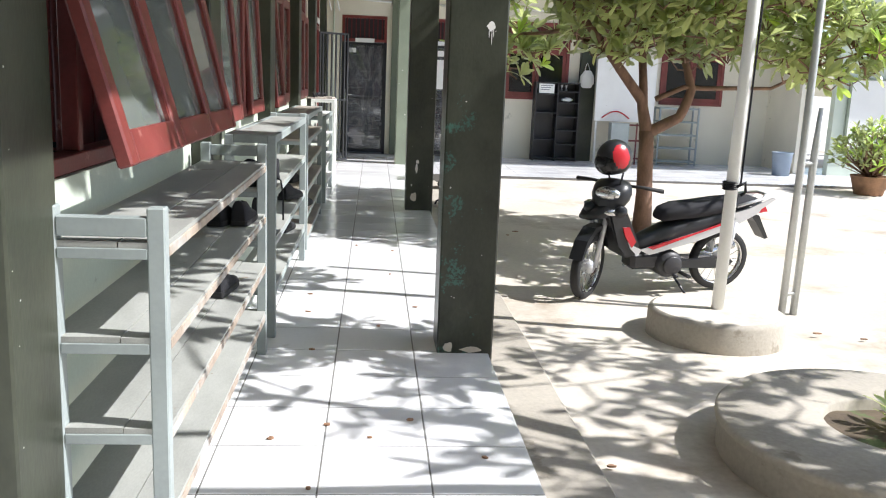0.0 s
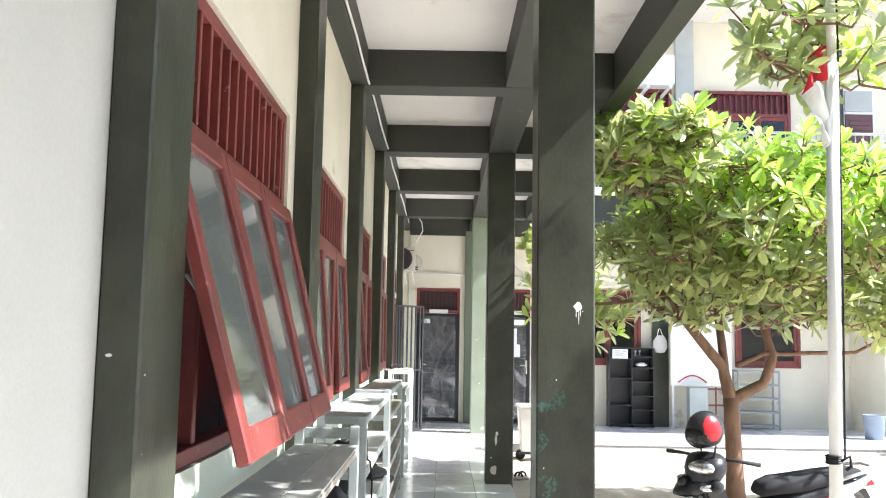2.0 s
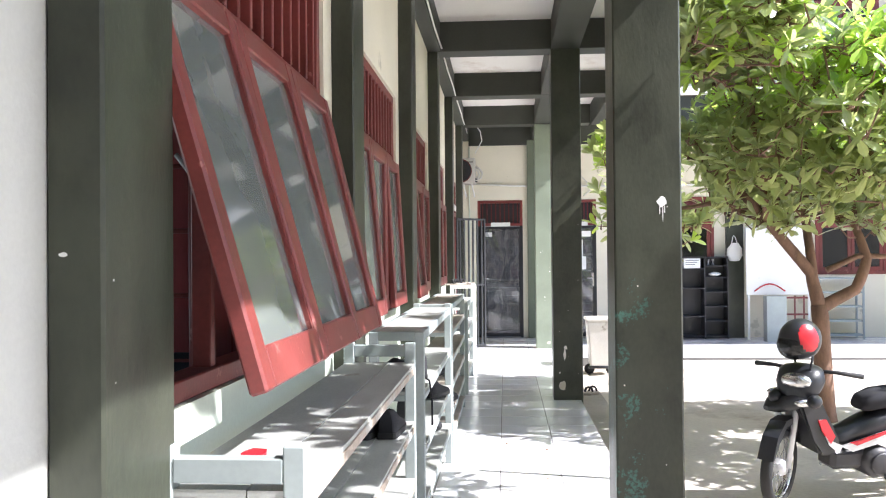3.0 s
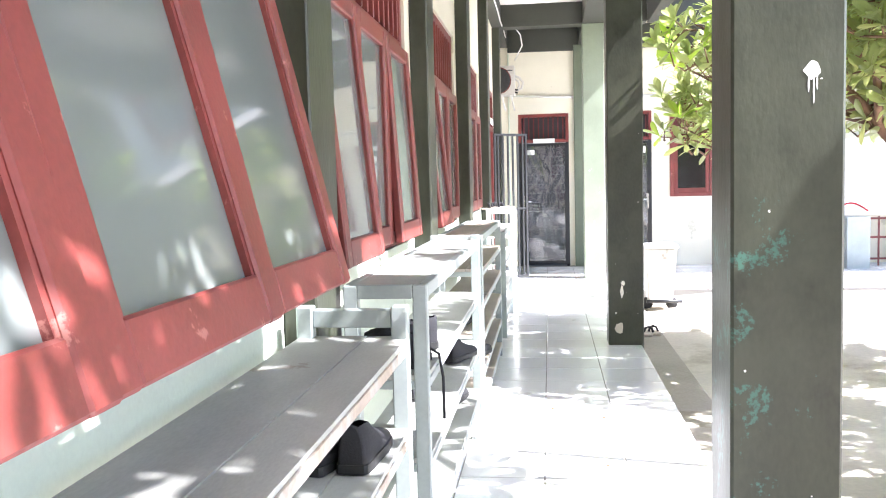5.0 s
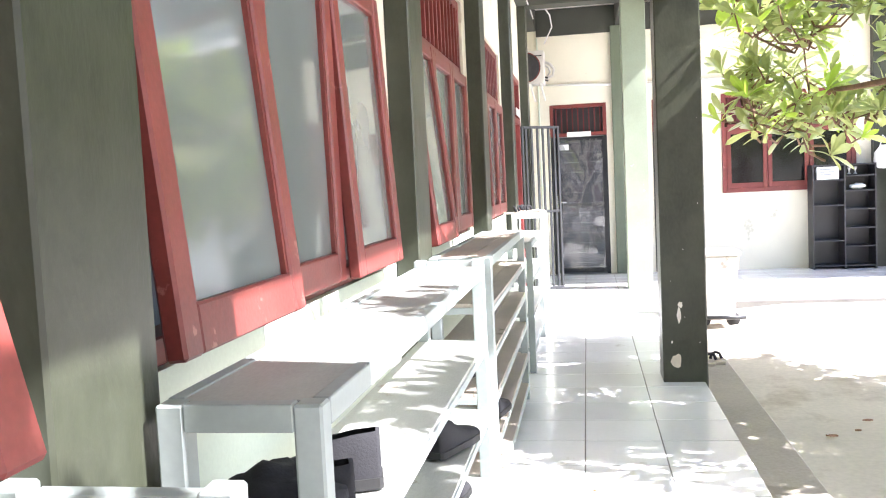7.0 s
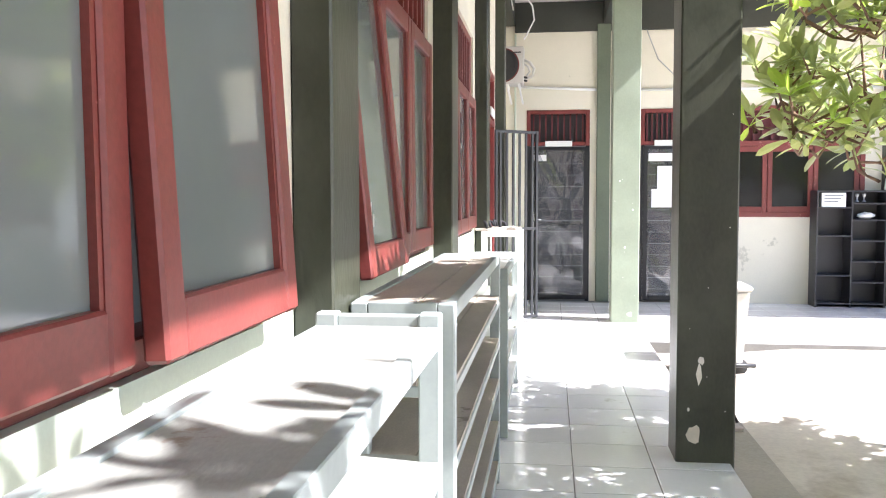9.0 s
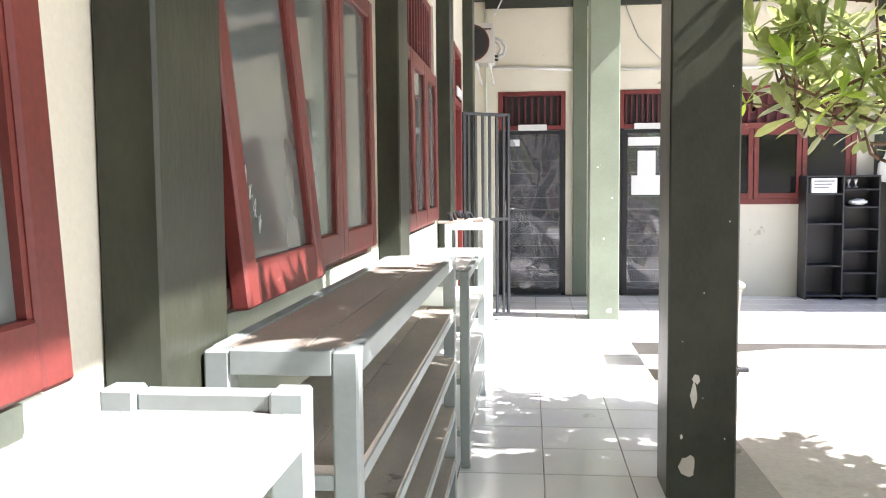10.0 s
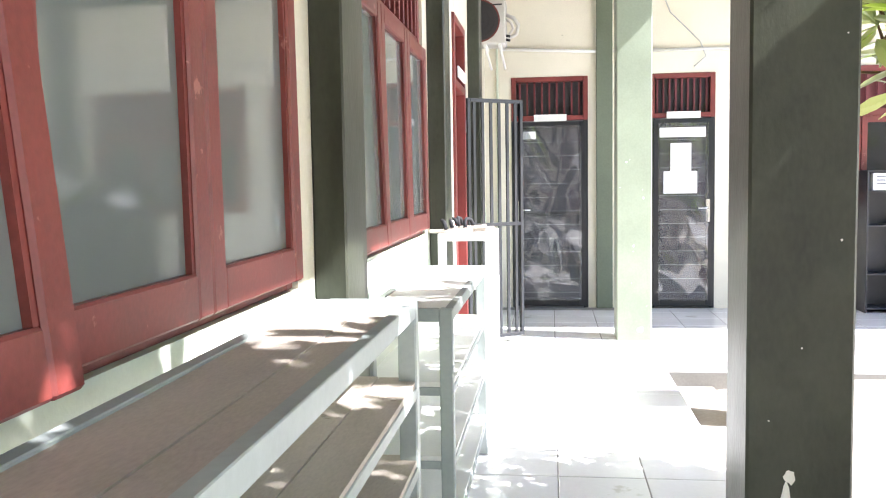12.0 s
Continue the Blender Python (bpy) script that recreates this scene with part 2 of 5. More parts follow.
def tube(bm, points, radius, sides=8, cap=True):
    """A tube along points; radius is one number or one for each point."""
    pts = [Vector(p) for p in points]
    rs = radius if isinstance(radius, (list, tuple)) else [radius] * len(pts)
    rings, up = [], None
    for i, p in enumerate(pts):
        d = (pts[min(i + 1, len(pts) - 1)] - pts[max(i - 1, 0)]).normalized()
        a = d.orthogonal().normalized() if up is None else (up - d * up.dot(d)).normalized()
        up = a
        b = d.cross(a)
        rings.append([bm.verts.new(p + rs[i] * (math.cos(2 * math.pi * k / sides) * a + math.sin(2 * math.pi * k / sides) * b)) for k in range(sides)])
    for r, s in zip(rings, rings[1:]):
        for k in range(sides):
            f = bm.faces.new((r[k], r[(k + 1) % sides], s[(k + 1) % sides], s[k]))
            f.smooth = True
    if cap:
        bm.faces.new(rings[0][::-1])
        bm.faces.new(rings[-1])


def lathe(bm, profile, centre=(0, 0, 0), sides=24, axis="z"):
    """Turns (radius, height) pairs round an axis."""
    rings = []
    for r, h in profile:
        ring = []
        for k in range(sides):
            a = 2 * math.pi * k / sides
            c, s = r * math.cos(a), r * math.sin(a)
            p = (c, s, h) if axis == "z" else (c, h, s)
            ring.append(bm.verts.new(Vector(centre) + Vector(p)))
        rings.append(ring)
    for r, s in zip(rings, rings[1:]):
        for k in range(sides):
            f = bm.faces.new((r[k], r[(k + 1) % sides], s[(k + 1) % sides], s[k]))
            f.smooth = True
    return rings


def blob(bm, centre, size, m=None, seg=16, rows=10):
    c = bmesh.ops.create_uvsphere(bm, u_segments=seg, v_segments=rows, radius=1.0)
    mm = Matrix.Translation(centre) @ (m or Matrix()) @ Matrix.Diagonal((*size, 1))
    bmesh.ops.transform(bm, matrix=mm, verts=c["verts"])
    for v in c["verts"]:
        for f in v.link_faces:
            f.smooth = True


def slab(bm, outline, w, axis="y", at=0.0):
    """A flat outline in (x, z) given thickness w along y, centred on at."""
    a = [bm.verts.new((x, at - w / 2, z)) for x, z in outline]
    b = [bm.verts.new((x, at + w / 2, z)) for x, z in outline]
    bm.faces.new(a)
    bm.faces.new(b[::-1])
    for i in range(len(a)):
        j = (i + 1) % len(a)
        bm.faces.new((a[j], a[i], b[i], b[j]))


def mesh_of(name, bm, mat):
    bmesh.ops.recalc_face_normals(bm, faces=bm.faces[:])
    me = bpy.data.meshes.new(name)
    bm.to_mesh(me)
    bm.free()
    me.materials.append(mat)
    return me


def part(name, bm, mat, parent=None, label=""):
    """Links a bmesh as one mesh object, under a thing or a part."""
    ob = new(name, mesh_of(name, bm, mat))
    if parent:
        ob.parent = parent
    if label:
        ob["label"] = label
    return ob


def boxpart(name, dims, mat, parent=None, label="", bevel=0.003):
    bm = bmesh.new()
    box(bm, *dims, bevel=bevel)
    return part(name, bm, mat, parent, label)


def thing(name, label, category, group="", m=None, kind=""):
    ob = new(name)
    ob.empty_display_size = 0.1
    if m is not None:
        ob.matrix_basis = m
    return tagged(ob, label, category, group, kind)


def structure(name, dims, mat, label, category, bevel=0.004):
    return tagged(boxpart(name, dims, mat, None, "", bevel), label, category, kind="structure")


# ---- plan ----
WALL, PIL, BAY, C1 = -0.795, -0.695, 2.474, 4.584      # wall face, pilaster face, bay, front of first column
COLX0, COLX1, COLD = 0.44, 0.73, 0.285
END, GROUND, CEILZ, BEAMZ = 16.42, -0.12, 3.8, 3.5
BAYS = [C1 + BAY * k for k in range(-3, 5)]             # front faces of pilasters and cross beams

# floor slab, tiles come last
structure("floor", (WALL, 0.705, -6, END, -0.16, -0.0025), GROUT, "grey mortar bed under white corridor tiles", "floor", 0)
structure("kerb", (0.705, 1.03, -6, 13.3, -0.4, GROUND + 0.012), CONCRETE, "worn concrete strip beside the tiled corridor", "kerb", 0.01)
structure("terrace", (0.705, 9.0, 13.3, END, -0.4, -0.0085), GROUT, "mortar bed of the white terrace in front of the classrooms", "floor", 0)
bm = bmesh.new()
g = [[bm.verts.new((x, y, GROUND)) for y in [-400, -60, -20] + [-12 + i * 1.0 for i in range(40)] + [60, 400]] for x in [-400, -60] + [-10 + i * 1.0 for i in range(40)] + [60, 400]]
for a, b in zip(g, g[1:]):
    for i in range(len(a) - 1):
        bm.faces.new((a[i], b[i], b[i + 1], a[i + 1]))
for v in bm.verts:
    rise = min(1.0, max(0.0, (v.co.y - 10.0) / 3.2))
    v.co.z += 0.012 * noise.noise(v.co * 0.5) - 0.012 + 0.09 * rise * rise * (3 - 2 * rise) * (1.0 if v.co.x > 1.5 else 0.0)
tagged(part("ground", bm, YARD), "pale dusty concrete yard with stains", "ground", kind="structure")

# corridor wall with a window opening in each bay
WIN0, WIN1, SILL, HEAD = 0.292, 2.305, 1.075, 2.56      # from the front of the pilaster before it; sill and head heights
TH = 0.15
bm = bmesh.new()
for k, y in enumerate(BAYS[2:-2]):
    a, b = y + WIN0, y + WIN1
    if k:
        box(bm, WALL - TH, WALL, y, a, SILL, HEAD)
    box(bm, WALL - TH, WALL, b, y + BAY, SILL, HEAD)
yl = BAYS[-2]
box(bm, WALL - TH, WALL, 2.205, BAYS[2] + WIN0, SILL, HEAD)
DOOR0, DOOR1 = 13.3, 14.08
box(bm, WALL - TH, WALL, yl, DOOR0, SILL, HEAD)
box(bm, WALL - TH, WALL, DOOR1, END + 0.15, SILL, HEAD)
box(bm, WALL - TH, WALL, 2.205, END + 0.15, HEAD, 3.95)
tagged(part("wall_west", bm, CREAM), "cream plastered corridor wall with window openings", "wall", kind="structure")
bm = bmesh.new()
box(bm, WALL - TH, WALL, 2.205, DOOR0, -0.1, SILL)
box(bm, WALL - TH, WALL, DOOR1, END + 0.15, -0.1, SILL)
tagged(part("wall_west_lower", bm, PALE), "pale green wall under the windows", "wall", kind="structure")

# Unseen wall, added to keep yard light off faces turned towards -y.
structure("wall_south", (-6, 16.0, -1.75, -1.6, -0.3, 7.6), CREAM, "plain cream wall added unseen behind the walk to block yard light", "wall", 0)
structure("wall_west_near", (WALL - TH, WALL, -6, 2.205, -0.1, 3.95), OFFWHITE, "off-white painted wall before the first pilaster", "wall", 0)

# pilasters, columns, beams, ceiling
for k, y in enumerate(BAYS):
    structure("pilaster", (WALL, PIL, y + (0.04 if k == 2 else 0), y + COLD + (0.065 if k == 2 else 0), 0.0, BEAMZ), OLIVE, "dark olive green painted pilaster on the cream wall", "pilaster", 0.006)
for k, y in enumerate(BAYS):
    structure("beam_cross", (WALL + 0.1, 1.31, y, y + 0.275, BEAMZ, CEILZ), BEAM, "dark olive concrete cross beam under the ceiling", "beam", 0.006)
for k, y in ((1, C1 - 2 * BAY), (3, C1), (5, C1 + 2 * BAY), (7, C1 + 4 * BAY)):
    m = OLIVE_FAR if k == 7 else WORN if k == 3 else OLIVE
    structure("column", (COLX0, COLX1, y, y + COLD, -0.14, BEAMZ + 0.002), m, "sage green square column by the doors" if k == 7 else "dark olive green square concrete column with chipped paint", "column", 0.008)
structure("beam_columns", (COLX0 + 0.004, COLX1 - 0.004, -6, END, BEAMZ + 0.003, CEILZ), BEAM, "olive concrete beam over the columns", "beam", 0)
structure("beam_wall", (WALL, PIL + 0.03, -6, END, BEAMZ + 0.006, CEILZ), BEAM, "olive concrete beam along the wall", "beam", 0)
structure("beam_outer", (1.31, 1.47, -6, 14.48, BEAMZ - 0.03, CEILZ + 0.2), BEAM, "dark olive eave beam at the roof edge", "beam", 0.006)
structure("ceiling", (WALL - TH, 1.47, -6, END, CEILZ, 4.0), CEIL, "white plastered corridor ceiling with damp stains", "ceiling", 0)

# north wall with two doors and classroom windows, storey above
D1, D2 = (-0.515, 0.285), (0.92, 1.58)
DH = 2.44
W_A, W_B = (1.86, 3.62, 1.08, 2.46), (5.35, 6.55, 1.08, 2.46)
bm = bmesh.new()
holes = sorted([(D1[0], D1[1], 0, DH), (D2[0], D2[1], 0, DH), W_A, W_B])
x = WALL
for a, b, z0, z1 in holes:
    box(bm, x, a, END, END + 0.15, -0.1, 3.9)
    box(bm, a, b, END, END + 0.15, z1, 3.9)
    if z0 > 0:
        box(bm, a, b, END, END + 0.15, -0.1, z0)
    x = b
box(bm, x, 7.45, END, END + 0.15, -0.1, 3.9)
tagged(part("wall_north", bm, CREAM), "cream plastered wall with doors and red-framed windows", "wall", kind="structure")
structure("wall_recess", (7.45, 7.6, END - 1.3, END + 0.15, -0.1, 3.9), CREAM, "cream wall return beside the passage", "wall")
structure("wall_recess_back", (7.6, 8.0, END + 1.6, END + 1.75, -0.1, 3.9), CREAM, "shaded wall at the back of the passage", "wall")
structure("wall_east_wing", (8.0, 16.0, 15.0, 15.15, -0.1, 3.9), PALE, "pale green wall of the next classroom wing", "wall")
structure("pilaster_north", (0.37, 0.535, END - 0.07, END, 0.0, 3.5), SAGE_DARK, "green painted pilaster between the two doors", "pilaster")
structure("pilaster_classroom", (3.82, 4.1, END - 0.12, END, -0.012, 3.5), OLIVE, "dark olive pilaster beside the bookshelf", "pilaster")
structure("beam_north", (PIL + 0.03, 7.45, END - 0.05, END, 3.42, 3.79), BEAM, "dark stained beam on the end wall", "beam")
structure("balcony_beam", (1.474, 16.0, 14.48, 14.76, 3.45, 3.9), BEAM, "olive concrete balcony beam", "beam")
structure("balcony_slab", (1.474, 16.0, 14.4, 18.3, 3.9, 4.02), CEIL, "white concrete balcony slab", "slab")
structure("wall_upper", (-1.0, 16.0, END, END + 0.15, 4.02, 7.6), CREAM, "cream upper storey wall", "wall")
structure("roof_edge", (-1.2, 16.0, 14.2, END + 2, 7.6, 7.75), CEIL, "white upper roof slab", "roof")
for x in (2.8, 4.28, 7.08, 9.2):
    structure("pilaster_upper", (x, x + 0.34, END - 0.14, END, 4.02, 7.6), GREYBLUE if x in (4.28,) else OLIVE, "painted pilaster on the upper storey", "pilaster")
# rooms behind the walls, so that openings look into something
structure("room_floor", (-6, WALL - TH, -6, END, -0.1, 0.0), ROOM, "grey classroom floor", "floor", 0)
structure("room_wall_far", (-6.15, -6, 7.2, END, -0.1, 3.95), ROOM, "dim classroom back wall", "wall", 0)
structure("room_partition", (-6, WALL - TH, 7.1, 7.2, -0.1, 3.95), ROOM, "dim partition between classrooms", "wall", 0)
# The gap between these two walls is unseen, added to light the room.
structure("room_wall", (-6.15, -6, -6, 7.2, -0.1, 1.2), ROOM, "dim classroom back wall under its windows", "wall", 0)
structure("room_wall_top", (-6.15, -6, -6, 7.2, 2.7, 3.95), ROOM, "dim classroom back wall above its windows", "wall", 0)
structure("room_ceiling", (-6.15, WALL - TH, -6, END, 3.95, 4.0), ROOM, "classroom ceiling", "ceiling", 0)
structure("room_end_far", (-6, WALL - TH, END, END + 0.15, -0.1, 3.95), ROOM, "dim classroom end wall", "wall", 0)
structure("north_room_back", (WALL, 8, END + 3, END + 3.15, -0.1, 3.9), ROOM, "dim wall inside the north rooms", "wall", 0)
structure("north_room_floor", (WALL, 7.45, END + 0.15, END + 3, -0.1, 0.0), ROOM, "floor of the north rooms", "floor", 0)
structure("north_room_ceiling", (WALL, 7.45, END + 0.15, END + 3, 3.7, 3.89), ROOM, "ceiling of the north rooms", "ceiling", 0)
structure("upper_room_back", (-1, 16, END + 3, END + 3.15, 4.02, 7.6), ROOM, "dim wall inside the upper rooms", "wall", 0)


# ---- corridor windows ----
def leaf_frame(bm, w, h, t=0.04, s=0.07, bottom=0.09):
    """A sash, hinge line along its top; local y along the wall, z down from 0, x out."""
    box(bm, 0, t, 0, s, -h, 0, 0.006)
    box(bm, 0, t, w - s, w, -h, 0, 0.006)
    box(bm, 0.001, t - 0.001, s, w - s, -s, -0.001, 0.005)
    box(bm, 0.001, t - 0.001, s, w - s, -h + 0.001, -h + bottom, 0.005)
    for y0, y1 in ((s, s + 0.012), (w - s - 0.012, w - s)):
        box(bm, 0.006, t - 0.008, y0, y1, -h + bottom, -s)


def corridor_window(n, y, opens):
    a, b = y + WIN0, y + WIN1
    x0, x1 = WALL - 0.10, WALL - 0.016
    win = thing(f"window_{n}", "maroon red wooden window with bars above and three top-hung glass sashes" + (", standing open" if max(opens) > 10 else ""), "window", kind="structure")
    bm = bmesh.new()
    fw = 0.055
    box(bm, x0, x1, a, a + fw, SILL, HEAD, 0.004)
    box(bm, x0, x1, b - fw, b, SILL, HEAD, 0.004)
    box(bm, x0, x1 - 0.001, a + fw, b - fw, HEAD - fw, HEAD - 0.001, 0.004)
    box(bm, x0, x1 - 0.001, a + fw, b - fw, SILL + 0.001, SILL + fw, 0.004)
    box(bm, x0, x1 - 0.001, a + fw, b - fw, 2.055, 2.135, 0.004)
    part("window_frame", bm, RED, win)
    third = (b - a - 2 * fw) / 3
    for i in (1, 2):
        boxpart("mullion", (x0 + 0.01, x1 - 0.02, a + fw + i * third - 0.02, a + fw + i * third + 0.02, SILL + fw, 2.055), RED, win)
    nb = 15
    bar = None
    for i in range(nb):
        yy = a + fw + (b - a - 2 * fw) * (i + 0.5) / nb
        if bar is None:
            bar = boxpart("bar", (x0 + 0.05, x0 + 0.085, -0.011, 0.011, 2.135, HEAD - fw), RED, win)
            bar.location.y = yy
        else:
            c = new("bar", bar.data)
            c.parent, c.location = win, (0, yy, 0)
    # Gloom behind the bars, painted as a dark sheet.
    boxpart("backing", (x0 + 0.004, x0 + 0.02, a + fw, b - fw, 2.135, HEAD - fw), DARKRED, win, "dark sheet standing for the gloom behind the bars", 0)
    w, h = third - 0.008, 0.968
    for i, ang in enumerate(opens):
        bm = bmesh.new()
        leaf_frame(bm, w, h)
        s = part("sash", bm, RED, win)
        s.matrix_basis = Matrix.Translation((WALL - 0.012, a + fw + i * third + 0.004, 2.075)) @ Matrix.Rotation(-radians(ang), 4, "Y")
        bm = bmesh.new()
        box(bm, 0.014, 0.019, 0.06, w - 0.06, -h + 0.08, -0.06)
        g = part("pane", bm, PANE, s)
        g.visible_shadow = False
        if n == 3 and i == 0:
            bm = bmesh.new()
            for q in range(5):
                tube(bm, [(0.0205, 0.10 + 0.02 * q + 0.012 * math.sin(k * 2.1 + q), -h + 0.30 - 0.035 * q + 0.02 * math.cos(k * 1.7 + q)) for k in range(6)], 0.001, 4)
            part("scribble", bm, PAPER, s, "white chalk scribble")
        if ang > 3:
            bm = bmesh.new()
            tube(bm, [(0.0, 0.03, -0.5), (-0.02, 0.035, -0.45)], 0.006, 6)
            part("stay", bm, GALV, s)


SASHES = [(15.8, 14.9, 13.6), (5.2, 0.6, 3.2), (5.6, 0.5, 0.4), (1.5, 0.6, 0.4)]
for n, (y, o) in enumerate(zip(BAYS[2:-2], SASHES)):
    corridor_window(n + 1, y, o)


# ---- shoe racks along the wall ----
def rack(label, y0, y1, top, shelves, posts=None, board=BOARD, metal=GREY, edge=None, depth=(-0.735, -0.425), rails=(), flush=True, far_post=None, planks=1):
    """A steel rack: four posts, a rail frame and boards at every level; a flush top lies within its rails."""
    xa, xb = depth
    c = (y0 + y1) / 2
    r = thing("shoe_rack", label, "rack", "shoe racks along the wall", Matrix.Translation((0, c, 0)))
    edge = edge or metal
    post_top = posts or top
    w, t = 0.045, 0.028
    ya, yb = y0 - c, y1 - c
    for px in (xa, xb - w):
        for py in (ya, yb - w):
            boxpart("post", (px, px + w, py, py + w, 0.0, far_post if far_post and py > 0 else post_top), metal, r, "", 0.004)
    for z in [top] + list(shelves):
        level = z == top and flush
        # rails round the board
        z1, z0 = (z + 0.001, z - 0.042) if level else (z - 0.017, z - 0.045)
        for px, m in ((xa, metal), (xb - t, edge)):
            boxpart("long_rail", (px, px + t, ya + w, yb - w, z0, z1), m, r, "", 0.002)
        for py in (ya, yb - t):
            boxpart("end_rail", (xa + w, xb - w, py, py + t, z0, z1), metal, r, "", 0.002)
        inset = t + 0.001 if level else 0.004
        xs = [xa + inset, xb - inset] if planks == 1 else [xa + inset, xa + (xb - xa) * 0.62, xb - inset]
        for k in range(planks):
            xp, xq = xs[k] + 0.0015 * (k > 0), xs[k + 1] - 0.0015 * (k < planks - 1)
            bm = bmesh.new()
            rows = [[[bm.verts.new((px, ya + inset + (yb - ya - 2 * inset) * i / 8, zz - 0.005 * math.sin(math.pi * i / 8) - 0.0015 * k)) for i in range(9)] for px in (xp, xq)] for zz in (z - 0.016, z)]
            for i in range(8):
                for q in rows:
                    bm.faces.new((q[0][i], q[1][i], q[1][i + 1], q[0][i + 1]))
                for s in (0, 1):
                    bm.faces.new((rows[0][s][i], rows[0][s][i + 1], rows[1][s][i + 1], rows[1][s][i]))
            for i in (0, 8):
                bm.faces.new((rows[0][0][i], rows[0][1][i], rows[1][1][i], rows[1][0][i]))
            part("plank", bm, board, r)
    for py, z1 in rails:
        boxpart("end_rail", (xa + w, xb - w, py - c, py + 0.035 - c, z1 - 0.05, z1), metal, r, "", 0.003)
    return r


rack("grey steel shoe rack with dusty grey boards and raised end posts", 2.43, 4.55, 0.968, (0.72, 0.475, 0.23), 1.055, edge=RUST, rails=((2.43, 1.03), (4.515, 1.045)), flush=False, planks=2)
rack("pale grey steel shoe rack with a light flush top board", 4.80, 6.85, 1.078, (0.80, 0.54, 0.28), None, rails=((6.814, 1.1),), far_post=1.105, depth=(-0.672, -0.412))
rack("grey steel shoe rack with a dark dusty top board", 7.2, 9.13, 1.078, (0.885, 0.69, 0.50, 0.30, 0.11), None, board=BROWNBOARD, planks=2, depth=(-0.69, -0.425))
rack("lower pale steel rack with white boards", 9.86, 11.35, 0.945, (0.7, 0.45, 0.2), None, board=WHITE)
rack("white painted wooden rack with sandals on top", 11.9, 12.45, 1.07, (0.8, 0.5, 0.22), None, board=WHITE, metal=WHITE)


# ---- doors at the end ----
def steel_door(n, x0, x1, label, handle_right, sheet):
    d = thing(f"door_{n}", label, "door", kind="structure")
    y = END + 0.03
    fw = 0.05
    bm = bmesh.new()
    box(bm, x0, x0 + fw, y - 0.045, y + 0.06, 1.985, DH, 0.004)
    box(bm, x1 - fw, x1, y - 0.045, y + 0.06, 1.985, DH, 0.004)
    box(bm, x0 + fw, x1 - fw, y - 0.045, y + 0.06, DH - fw, DH, 0.004)
    box(bm, x0 + fw, x1 - fw, y - 0.045, y + 0.06, 1.985, 2.035, 0.004)
    part("door_frame", bm, RED, d)
    for q in (x0, x1 - fw):
        boxpart("jamb", (q, q + fw, y - 0.045, y + 0.06, 0, 1.985), BLACK, d, "black steel jamb", 0.004)
    for i in range(9):
        xx = x0 + fw + (x1 - x0 - 2 * fw) * (i + 0.5) / 9
        boxpart("bar", (xx - 0.009, xx + 0.009, y, y + 0.03, 2.035, DH - fw), DARKRED, d, "", 0)
    # Dark sheet in place of the unlit gap over the door.
    boxpart("transom_board", (x0 + fw, x1 - fw, y + 0.05, y + 0.055, 2.035, DH - fw), BLACKBOARD, d, "dark sheet standing for the gloom behind the bars", 0)
    leaf = bmesh.new()
    a, b = x0 + 0.035, x1 - 0.02
    for q in ((a, a + 0.07, 0.02, 1.97), (b - 0.07, b, 0.02, 1.97)):
        box(leaf, q[0], q[1], y - 0.06, y - 0.01, q[2], q[3], 0.004)
    box(leaf, a + 0.07, b - 0.07, y - 0.06, y - 0.01, 0.02, 0.1, 0.004)
    box(leaf, a + 0.07, b - 0.07, y - 0.06, y - 0.01, 1.9, 1.97, 0.004)
    box(leaf, a + 0.07, b - 0.07, y - 0.055, y - 0.015, 0.98, 1.02, 0.004)
    lf = part("door_leaf", leaf, BLACK, d, "black steel door leaf")
    back = boxpart("sheet", (a + 0.06, b - 0.06, y - 0.02, y - 0.012, 0.06, 1.95), AQUA, d, "dark plastic sheet behind the grille", 0)
    for i in range(12):
        z = 0.16 + i * 0.145
        boxpart("grille_bar", (a + 0.07, b - 0.07, y - 0.042, y - 0.036, z, z + (0.004 if n == 1 else 0.006)), GREY, d, "", 0)
    for i in range(1, 5):
        xx = a + 0.07 + (b - a - 0.14) * i / 5
        boxpart("grille_bar", (xx - 0.004, xx + 0.004, y - 0.045, y - 0.043, 0.1, 1.9), BLACK, d, "", 0)
    # a crumpled clear sheet over the leaf
    bm = bmesh.new()
    nx, nz = 14, 36
    g = [[bm.verts.new((a + 0.05 + (b - a - 0.1) * i / nx, y - 0.067 - 0.06 * max(0.0, noise.noise(Vector((i * 0.16 + j * 0.07 + n * 7, j * 0.09, 3.0)))) - 0.008 * abs(noise.noise(Vector((i * 0.4 - j * 0.22, j * 0.1, n)))), 0.08 + 1.85 * j / nz)) for j in range(nz + 1)] for i in range(nx + 1)]
    for i in range(nx):
        for j in range(nz):
            f = bm.faces.new((g[i][j], g[i + 1][j], g[i + 1][j + 1], g[i][j + 1]))
            f.smooth = True
    sh = part("plastic_sheet", bm, FOIL, d, "crumpled clear plastic sheet")
    sh.visible_shadow = False
    xx = b - 0.05 if handle_right else a + 0.05
    s = -1 if handle_right else 1
    bm = bmesh.new()
    box(bm, xx - 0.02, xx + 0.02, y - 0.072, y - 0.06, 0.9, 1.14, 0.004)
    tube(bm, [(xx, y - 0.07, 1.05), (xx, y - 0.11, 1.05), (xx + s * 0.11, y - 0.11, 1.045)], 0.011, 8)
    part("handle", bm, CHROME, d, "chrome lever handle")
    xm = (a + b) / 2
